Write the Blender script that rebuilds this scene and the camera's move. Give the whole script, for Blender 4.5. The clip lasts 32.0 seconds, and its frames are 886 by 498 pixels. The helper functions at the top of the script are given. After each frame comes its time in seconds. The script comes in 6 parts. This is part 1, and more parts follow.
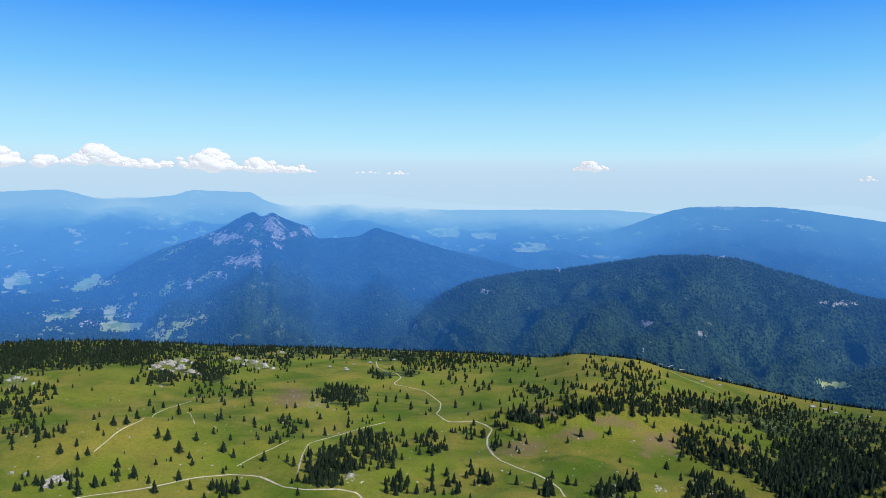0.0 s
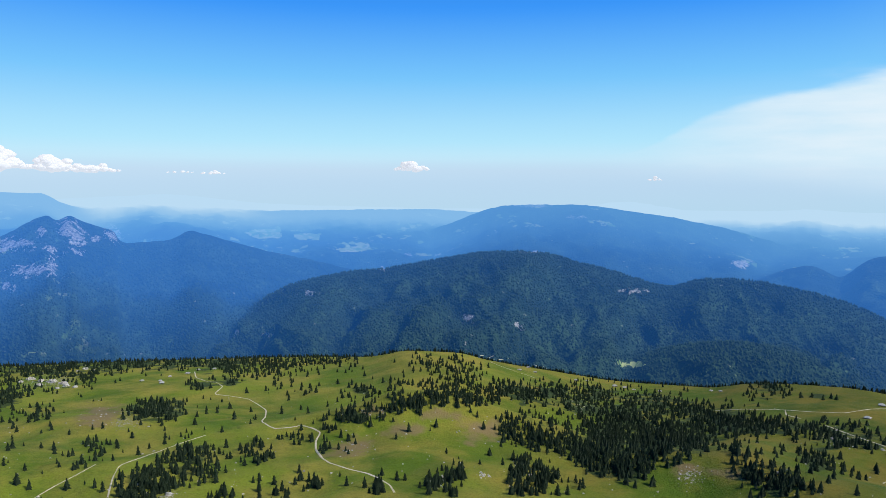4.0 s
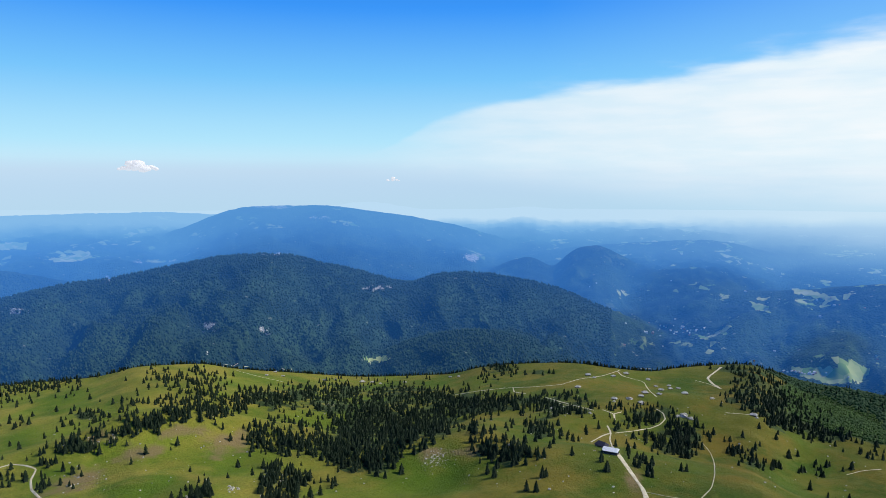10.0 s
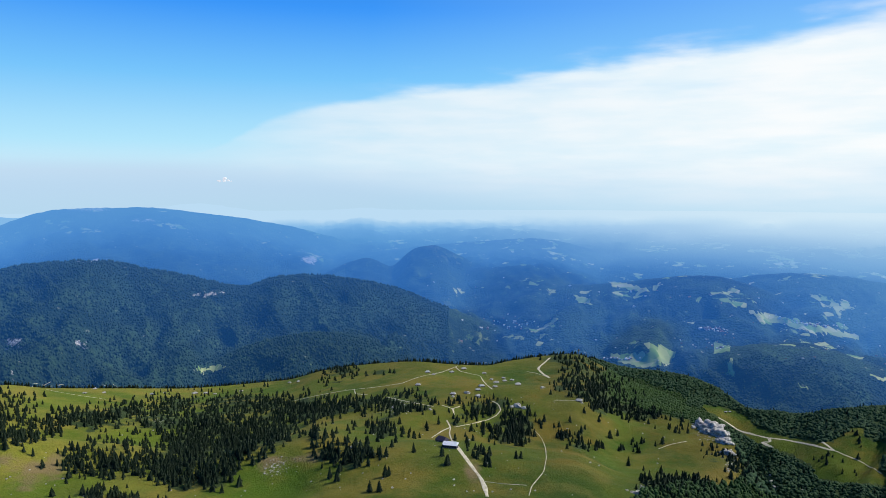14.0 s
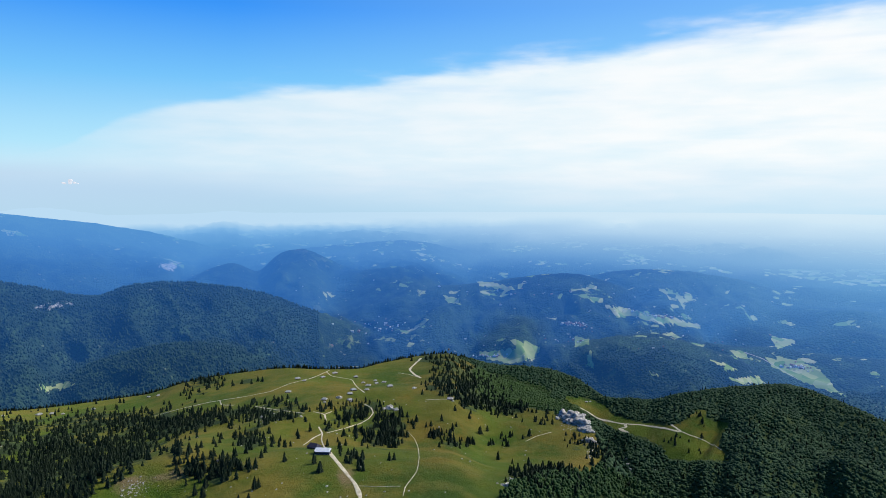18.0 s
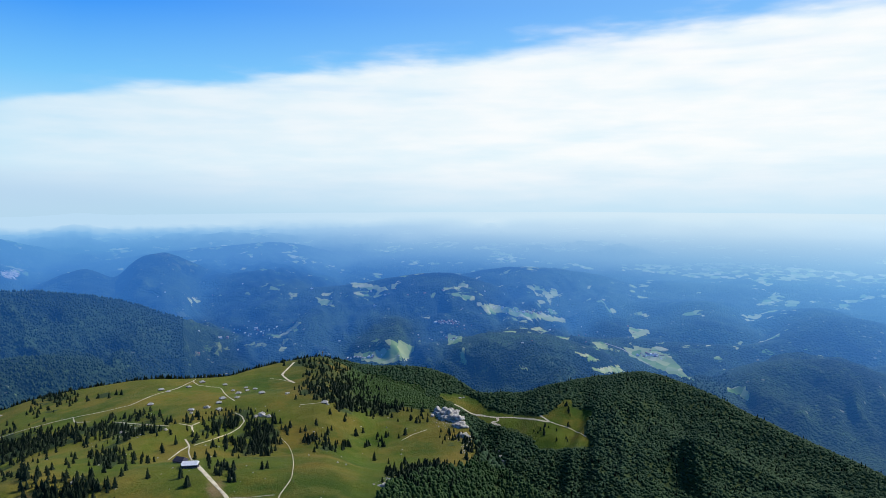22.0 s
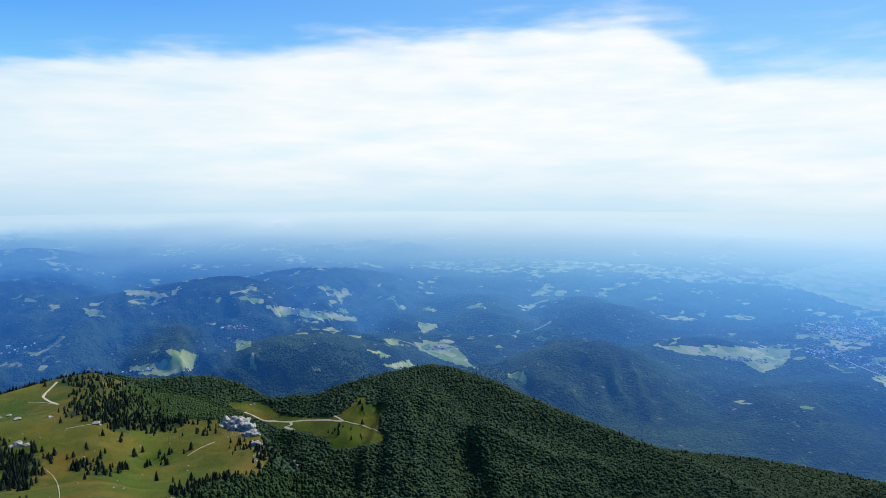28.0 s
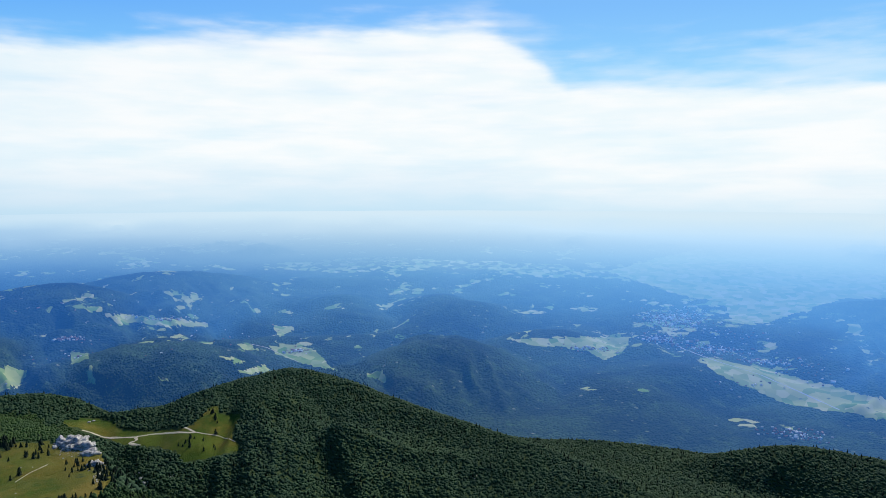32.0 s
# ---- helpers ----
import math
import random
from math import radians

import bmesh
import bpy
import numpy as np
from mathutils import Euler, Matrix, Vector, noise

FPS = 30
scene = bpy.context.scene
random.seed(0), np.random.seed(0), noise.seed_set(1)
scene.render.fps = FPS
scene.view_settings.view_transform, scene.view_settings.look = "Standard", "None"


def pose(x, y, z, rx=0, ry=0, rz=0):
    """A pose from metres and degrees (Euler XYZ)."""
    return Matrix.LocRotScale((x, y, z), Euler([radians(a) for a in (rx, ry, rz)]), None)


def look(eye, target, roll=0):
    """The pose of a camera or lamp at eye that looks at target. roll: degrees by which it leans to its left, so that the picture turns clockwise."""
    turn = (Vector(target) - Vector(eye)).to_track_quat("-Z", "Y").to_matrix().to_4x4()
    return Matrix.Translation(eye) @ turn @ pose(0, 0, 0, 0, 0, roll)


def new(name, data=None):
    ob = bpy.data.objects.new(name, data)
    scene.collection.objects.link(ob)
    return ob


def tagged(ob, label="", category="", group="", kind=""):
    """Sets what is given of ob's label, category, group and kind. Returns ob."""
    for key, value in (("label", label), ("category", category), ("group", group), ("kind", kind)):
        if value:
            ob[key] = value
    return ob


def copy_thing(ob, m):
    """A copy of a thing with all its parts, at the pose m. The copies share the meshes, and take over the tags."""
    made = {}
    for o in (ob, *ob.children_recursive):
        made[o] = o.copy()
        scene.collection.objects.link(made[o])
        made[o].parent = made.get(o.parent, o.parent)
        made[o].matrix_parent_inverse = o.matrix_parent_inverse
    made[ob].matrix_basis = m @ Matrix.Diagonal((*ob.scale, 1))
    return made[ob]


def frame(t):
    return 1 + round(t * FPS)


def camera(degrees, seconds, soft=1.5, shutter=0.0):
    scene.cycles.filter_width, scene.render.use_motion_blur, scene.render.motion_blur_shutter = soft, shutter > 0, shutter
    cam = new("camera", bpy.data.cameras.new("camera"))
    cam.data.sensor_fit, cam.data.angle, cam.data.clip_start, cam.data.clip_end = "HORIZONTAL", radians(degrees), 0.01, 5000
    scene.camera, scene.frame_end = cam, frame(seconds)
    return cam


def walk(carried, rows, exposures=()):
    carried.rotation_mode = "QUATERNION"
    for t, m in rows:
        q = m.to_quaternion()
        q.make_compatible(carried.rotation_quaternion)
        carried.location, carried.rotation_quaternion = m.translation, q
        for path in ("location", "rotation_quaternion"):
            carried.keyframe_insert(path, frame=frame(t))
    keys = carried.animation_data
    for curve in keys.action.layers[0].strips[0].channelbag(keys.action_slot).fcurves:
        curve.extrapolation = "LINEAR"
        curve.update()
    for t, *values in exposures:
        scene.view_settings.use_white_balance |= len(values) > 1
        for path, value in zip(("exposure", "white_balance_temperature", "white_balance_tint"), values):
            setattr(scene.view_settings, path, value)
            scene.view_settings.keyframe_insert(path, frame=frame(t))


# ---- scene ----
# The camera hovers over a mountain pasture and turns to the right.
EYE = 260.0
cam = camera(64.55, 32.0, 0.75)
PATH = [
    (0.0, pose(0, 0, EYE, 84.92, -0.33, -0.16)),
    (1.0, pose(0, 0, EYE, 84.93, -0.26, -3.75)),
    (2.0, pose(0, 0, EYE, 84.92, -0.18, -7.35)),
    (3.0, pose(0, 0, EYE, 84.93, -0.16, -10.95)),
    (3.5, pose(0, 0, EYE, 84.95, -0.16, -12.74)),
    (5.5, pose(0, 0, EYE, 84.98, -0.15, -19.78)),
    (6.0, pose(0, 0, EYE, 84.99, -0.14, -21.51)),
    (7.0, pose(0, 0, EYE, 84.98, -0.04, -24.99)),
    (8.0, pose(0, 0, EYE, 84.98, 0.01, -28.44)),
    (9.0, pose(0, 0, EYE, 84.99, 0.07, -31.88)),
    (10.0, pose(0, 0, EYE, 85.01, 0.12, -35.32)),
    (11.0, pose(0, 0, EYE, 85.02, 0.11, -38.65)),
    (12.0, pose(0, 0, EYE, 85.04, 0.06, -41.98)),
    (13.0, pose(0, 0, EYE, 85.07, 0.07, -45.32)),
    (14.0, pose(0, 0, EYE, 85.08, 0.06, -48.49)),
    (14.5, pose(0, 0, EYE, 85.08, 0.04, -49.93)),
    (16.5, pose(0, 0, EYE, 85.18, 0.14, -55.20)),
    (17.0, pose(0, 0, EYE, 85.21, 0.15, -56.55)),
    (18.0, pose(0, 0, EYE, 85.25, 0.15, -59.15)),
    (19.0, pose(0, 0, EYE, 85.28, 0.18, -61.73)),
    (20.0, pose(0, 0, EYE, 85.30, 0.14, -64.30)),
    (21.0, pose(0, 0, EYE, 85.30, 0.14, -66.95)),
    (22.0, pose(0, 0, EYE, 85.26, 0.18, -69.53)),
    (23.0, pose(0, 0, EYE, 85.25, 0.17, -72.09)),
    (24.0, pose(0, 0, EYE, 85.20, 0.13, -74.90)),
    (25.0, pose(0, 0, EYE, 85.20, 0.07, -77.78)),
    (25.5, pose(0, 0, EYE, 85.20, 0.07, -79.26)),
    (27.5, pose(0, 0, EYE, 85.18, 0.12, -85.11)),
    (28.0, pose(0, 0, EYE, 85.19, 0.10, -86.60)),
    (29.0, pose(0, 0, EYE, 85.22, 0.06, -89.57)),
    (30.0, pose(0, 0, EYE, 85.20, 0.09, -92.49)),
    (31.0, pose(0, 0, EYE, 85.17, 0.08, -95.42)),
    (32.0, pose(0, 0, EYE, 85.13, 0.07, -98.27)),
]
walk(cam, PATH)

# ---- world and sun ----
SUN_AZ, SUN_EL = 129.0, 44.0
world = bpy.data.worlds.new("world")
scene.world = world
world.use_nodes = True
wt = world.node_tree
wt.nodes.clear()


def node(tree, kind, **props):
    n = tree.nodes.new(kind)
    for k, v in props.items():
        if k == "operation":
            n.operation = v
        elif k == "blend_type":
            n.blend_type = v
        elif k == "data_type":
            n.data_type = v
        elif k == "attribute_name":
            n.attribute_name = v
    return n


def ramp(tree, stops, mode="LINEAR"):
    n = tree.nodes.new("ShaderNodeValToRGB")
    n.color_ramp.interpolation = mode
    els = n.color_ramp.elements
    while len(els) < len(stops):
        els.new(0.5)
    for e, (p, c) in zip(els, stops):
        e.position = p
        e.color = (*c, 1) if len(c) == 3 else c
    return n


sky = wt.nodes.new("ShaderNodeTexSky")
sky.sky_type = "NISHITA"
sky.sun_disc = False
sky.sun_elevation = radians(SUN_EL)
sky.sun_rotation = radians(SUN_AZ)
sky.altitude = 1700
sky.air_density = 1.0
sky.dust_density = 0.6
tint = ramp(wt, [(0.0, (0.45, 0.68, 0.88)), (0.485, (0.47, 0.70, 0.89)), (0.502, (0.48, 0.69, 0.90)), (0.513, (0.53, 0.72, 0.91)), (0.521, (0.54, 0.82, 0.98)), (0.532, (0.44, 0.80, 1.0)),
                 (0.545, (0.37, 0.74, 1.0)), (0.575, (0.18, 0.57, 1.0)), (0.62, (0.035, 0.31, 0.98)), (0.66, (0.02, 0.20, 0.72)), (0.75, (0.02, 0.11, 0.40)), (1.0, (0.015, 0.07, 0.26))])
tc = wt.nodes.new("ShaderNodeTexCoord")
sep = wt.nodes.new("ShaderNodeSeparateXYZ")
half = node(wt, "ShaderNodeMath", operation="MULTIPLY_ADD")
half.inputs[1].default_value, half.inputs[2].default_value = 0.5, 0.5
wt.links.new(tc.outputs["Generated"], sep.inputs[0])
wt.links.new(sep.outputs["Z"], half.inputs[0])
wt.links.new(half.outputs[0], tint.inputs["Fac"])
bg_sky = wt.nodes.new("ShaderNodeBackground")
bg_tint = wt.nodes.new("ShaderNodeBackground")
bg_sky.inputs["Strength"].default_value = 0.10
bg_tint.inputs["Strength"].default_value = 1.0
wt.links.new(sky.outputs[0], bg_sky.inputs["Color"])
# the sky pales towards the sun
glare = node(wt, "ShaderNodeVectorMath", operation="DOT_PRODUCT")
glare.inputs[1].default_value = (math.sin(radians(115)), math.cos(radians(115)), 0)
wt.links.new(tc.outputs["Generated"], glare.inputs[0])
near_sun = wt.nodes.new("ShaderNodeMapRange")
near_sun.inputs["From Min"].default_value, near_sun.inputs["From Max"].default_value = 0.3, 1.0
near_sun.inputs["To Max"].default_value = 0.48
wt.links.new(glare.outputs["Value"], near_sun.inputs["Value"])
pale = wt.nodes.new("ShaderNodeMix")
pale.data_type = "RGBA"
pale.inputs[7].default_value = (0.40, 0.76, 1.0, 1)
wt.links.new(near_sun.outputs["Result"], pale.inputs[0])
wt.links.new(tint.outputs[0], pale.inputs[6])
wt.links.new(pale.outputs[2], bg_tint.inputs["Color"])
wmix = wt.nodes.new("ShaderNodeMixShader")
wmix.inputs[0].default_value = 0.93
wout = wt.nodes.new("ShaderNodeOutputWorld")
wt.links.new(bg_sky.outputs[0], wmix.inputs[1])
wt.links.new(bg_tint.outputs[0], wmix.inputs[2])
wt.links.new(wmix.outputs[0], wout.inputs["Surface"])

sun = new("sun", bpy.data.lights.new("sun", "SUN"))
sun.data.energy = 4.2
sun.data.angle = radians(0.5)
sun.data.color = (1.0, 0.95, 0.86)
SUN_DIR = Vector((math.sin(radians(SUN_AZ)) * math.cos(radians(SUN_EL)), math.cos(radians(SUN_AZ)) * math.cos(radians(SUN_EL)), math.sin(radians(SUN_EL))))
sun.matrix_world = look(SUN_DIR * 3000, (0, 0, 0))

# ---- materials ----


def material(name):
    m = bpy.data.materials.new(name)
    m.use_nodes = True
    t = m.node_tree
    t.nodes.clear()
    return m, t


def noise_tex(t, scale, detail=4.0, rough=0.55, stretch=None):
    pos = t.nodes.new("ShaderNodeNewGeometry").outputs["Position"]
    if stretch:
        mp = t.nodes.new("ShaderNodeMapping")
        mp.inputs["Scale"].default_value = stretch
        t.links.new(pos, mp.inputs["Vector"])
        pos = mp.outputs[0]
    n = t.nodes.new("ShaderNodeTexNoise")
    n.inputs["Scale"].default_value = scale
    n.inputs["Detail"].default_value = detail
    n.inputs["Roughness"].default_value = rough
    t.links.new(pos, n.inputs["Vector"])
    return n.outputs["Fac"]


def attr(t, name):
    n = t.nodes.new("ShaderNodeAttribute")
    n.attribute_name = name
    return n.outputs["Fac"]


def math_node(t, op, a, b=0.0, c=0.0, clamp=False):
    n = t.nodes.new("ShaderNodeMath")
    n.operation = op
    n.use_clamp = clamp
    for i, v in enumerate((a, b, c)):
        if isinstance(v, (int, float)):
            n.inputs[i].default_value = v
        else:
            t.links.new(v, n.inputs[i])
    return n.outputs[0]


def step(t, v, lo, hi):
    n = t.nodes.new("ShaderNodeMapRange")
    n.interpolation_type = "SMOOTHSTEP"
    t.links.new(v, n.inputs["Value"])
    n.inputs["From Min"].default_value = lo
    n.inputs["From Max"].default_value = hi
    return n.outputs["Result"]


def mix(t, fac, a, b, blend="MIX"):
    n = t.nodes.new("ShaderNodeMix")
    n.data_type = "RGBA"
    n.blend_type = blend
    for sock, v in ((n.inputs[0], fac), (n.inputs[6], a), (n.inputs[7], b)):
        if isinstance(v, (int, float)):
            sock.default_value = v
        elif isinstance(v, tuple):
            sock.default_value = (*v, 1)
        else:
            t.links.new(v, sock)
    return n.outputs[2]


def surface(t, colour, rough=0.9, bump=None, dist=1.0, strength=0.6):
    b = t.nodes.new("ShaderNodeBsdfPrincipled")
    if isinstance(colour, tuple):
        b.inputs["Base Color"].default_value = (*colour, 1)
    else:
        t.links.new(colour, b.inputs["Base Color"])
    b.inputs["Roughness"].default_value = rough
    b.inputs["Specular IOR Level"].default_value = 0.15
    if bump is not None:
        n = t.nodes.new("ShaderNodeBump")
        n.inputs["Strength"].default_value = strength
        n.inputs["Distance"].default_value = dist
        t.links.new(bump, n.inputs["Height"])
        t.links.new(n.outputs[0], b.inputs["Normal"])
    return b.outputs[0]


def finish(t, shader):
    o = t.nodes.new("ShaderNodeOutputMaterial")
    t.links.new(shader, o.inputs["Surface"])


# haze painted as emission: share by distance, colours away from and towards the sun
HAZE_PAINT = [(0.30, 0.05), (0.36, 0.22), (0.42, 0.30), (0.475, 0.38), (0.56, 0.52), (0.64, 0.64), (0.74, 0.76), (0.80, 0.82), (0.90, 0.94), (0.945, 1.0)]
HAZE_PAINT_COLOUR = [(0.33, (0.016, 0.096, 0.29)), (0.475, (0.024, 0.148, 0.52)), (0.56, (0.036, 0.196, 0.66)), (0.66, (0.058, 0.256, 0.74)), (0.74, (0.082, 0.305, 0.77)), (0.80, (0.115, 0.365, 0.79)),
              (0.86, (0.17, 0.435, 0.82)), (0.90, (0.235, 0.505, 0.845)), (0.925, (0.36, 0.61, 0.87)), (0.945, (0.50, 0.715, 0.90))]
HAZE_PAINT_SUNWARD = [(0.36, (0.030, 0.155, 0.50)), (0.475, (0.068, 0.295, 0.86)), (0.56, (0.12, 0.42, 0.98)), (0.64, (0.185, 0.51, 1.0)), (0.74, (0.34, 0.65, 1.0)), (0.86, (0.56, 0.785, 0.98)), (0.91, (0.61, 0.805, 0.955)), (0.93, (0.63, 0.815, 0.945)), (0.945, (0.67, 0.83, 0.935))]


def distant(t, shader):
    """The far country is a backdrop with haze painted in as emission: the farther and the nearer to the sun, the more.
    """
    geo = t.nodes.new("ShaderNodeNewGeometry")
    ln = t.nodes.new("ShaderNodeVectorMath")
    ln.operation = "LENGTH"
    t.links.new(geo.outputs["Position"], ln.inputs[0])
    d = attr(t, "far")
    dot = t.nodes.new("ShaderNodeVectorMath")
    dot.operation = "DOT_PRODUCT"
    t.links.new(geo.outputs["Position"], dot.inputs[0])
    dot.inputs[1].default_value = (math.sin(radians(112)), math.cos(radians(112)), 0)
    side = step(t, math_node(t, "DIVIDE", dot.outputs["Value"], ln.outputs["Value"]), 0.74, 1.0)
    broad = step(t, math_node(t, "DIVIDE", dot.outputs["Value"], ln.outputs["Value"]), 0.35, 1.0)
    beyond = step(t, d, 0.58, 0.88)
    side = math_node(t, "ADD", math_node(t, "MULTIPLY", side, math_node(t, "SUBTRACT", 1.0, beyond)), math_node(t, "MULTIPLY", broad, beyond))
    fac = ramp(t, [(a, (v, v, v)) for a, v in HAZE_PAINT])
    away, toward = ramp(t, HAZE_PAINT_COLOUR), ramp(t, HAZE_PAINT_SUNWARD)
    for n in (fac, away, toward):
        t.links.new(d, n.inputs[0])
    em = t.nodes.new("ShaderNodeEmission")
    # painted haze is also brighter towards bearing -30
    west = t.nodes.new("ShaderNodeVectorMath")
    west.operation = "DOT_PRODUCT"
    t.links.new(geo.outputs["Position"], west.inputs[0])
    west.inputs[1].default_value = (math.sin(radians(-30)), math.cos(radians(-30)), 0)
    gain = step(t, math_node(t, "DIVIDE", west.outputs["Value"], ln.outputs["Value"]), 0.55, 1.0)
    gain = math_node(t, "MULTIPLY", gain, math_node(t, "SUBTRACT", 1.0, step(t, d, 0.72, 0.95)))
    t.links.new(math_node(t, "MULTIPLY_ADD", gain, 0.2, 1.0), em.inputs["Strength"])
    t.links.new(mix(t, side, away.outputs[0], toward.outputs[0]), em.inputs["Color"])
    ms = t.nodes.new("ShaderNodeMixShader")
    # painted haze is denser towards bearing 150
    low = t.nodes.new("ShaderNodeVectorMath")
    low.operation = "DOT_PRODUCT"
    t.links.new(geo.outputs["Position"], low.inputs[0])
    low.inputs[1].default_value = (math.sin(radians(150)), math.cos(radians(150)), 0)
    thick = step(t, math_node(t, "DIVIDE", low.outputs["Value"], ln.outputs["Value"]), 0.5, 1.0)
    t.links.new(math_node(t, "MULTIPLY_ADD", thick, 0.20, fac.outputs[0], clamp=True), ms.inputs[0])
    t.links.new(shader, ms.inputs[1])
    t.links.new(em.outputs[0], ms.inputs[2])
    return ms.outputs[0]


def make_ground():
    m, t = material("pasture")
    big = noise_tex(t, 0.006, 5)
    mid = noise_tex(t, 0.035, 6, 0.6)
    fine = noise_tex(t, 0.5, 5, 0.7)
    swath = noise_tex(t, 0.013, 5, 0.6, (1, 1, 2.0))
    bright_grass = mix(t, step(t, big, 0.40, 0.60), (0.105, 0.172, 0.012), (0.215, 0.262, 0.024))
    c = mix(t, step(t, swath, 0.40, 0.66), bright_grass, (0.31, 0.275, 0.045))
    # lean: a darker, browner set of the grass colours
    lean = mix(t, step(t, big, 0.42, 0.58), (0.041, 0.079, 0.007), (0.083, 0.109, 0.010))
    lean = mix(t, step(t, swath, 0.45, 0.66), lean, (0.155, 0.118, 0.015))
    # the darker set comes in by bearing, full from 61 to 140 degrees
    c = mix(t, attr(t, "dark_grass"), c, lean)
    # relief brought out by colour: straw on crests, deeper green in hollows
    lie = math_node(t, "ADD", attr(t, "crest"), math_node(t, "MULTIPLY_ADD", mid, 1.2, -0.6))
    c = mix(t, math_node(t, "MULTIPLY", step(t, lie, 0.15, 0.9), 0.6), c, mix(t, 0.65, c, mix(t, attr(t, "dark_grass"), (0.31, 0.262, 0.040), (0.150, 0.120, 0.018))))
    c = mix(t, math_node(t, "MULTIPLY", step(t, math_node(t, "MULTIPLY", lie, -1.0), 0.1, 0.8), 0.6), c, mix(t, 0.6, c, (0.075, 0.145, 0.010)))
    tuft = noise_tex(t, 0.11, 5, 0.65)
    c = mix(t, math_node(t, "MULTIPLY", step(t, tuft, 0.50, 0.68), 0.45), c, mix(t, 0.5, c, (0.045, 0.085, 0.010)))
    c = mix(t, math_node(t, "MULTIPLY", step(t, noise_tex(t, 0.021, 4, 0.55), 0.52, 0.68), 0.4), c, mix(t, 0.6, c, (0.27, 0.20, 0.05)))
    c = mix(t, math_node(t, "MULTIPLY", step(t, mid, 0.48, 0.75), 0.4), c, mix(t, 0.5, c, (0.22, 0.20, 0.05)))
    c = mix(t, math_node(t, "MULTIPLY", step(t, fine, 0.42, 0.72), 0.55), c, mix(t, 0.65, c, (0.02, 0.03, 0.006)))
    bare = step(t, math_node(t, "ADD", attr(t, "bare"), math_node(t, "MULTIPLY_ADD", mid, 2.4, -1.2)), 0.45, 1.0)
    c = mix(t, math_node(t, "MULTIPLY", bare, 0.75), c, mix(t, fine, (0.17, 0.10, 0.045), (0.30, 0.22, 0.13)))
    stone = step(t, math_node(t, "ADD", math_node(t, "MULTIPLY", attr(t, "stone"), 0.16), fine), 0.68, 0.76)
    c = mix(t, math_node(t, "MULTIPLY", stone, step(t, attr(t, "stone"), 0.1, 0.5)), c, (0.40, 0.38, 0.34))
    wood = step(t, math_node(t, "ADD", attr(t, "wood"), math_node(t, "MULTIPLY_ADD", mid, 1.6, -0.8)), 0.45, 0.65)
    c = mix(t, wood, c, mix(t, fine, (0.026, 0.046, 0.016), (0.060, 0.090, 0.026)))
    finish(t, surface(t, c, 0.95, math_node(t, "ADD", fine, math_node(t, "MULTIPLY", mid, 2.0)), 3.0, 0.7))
    return m


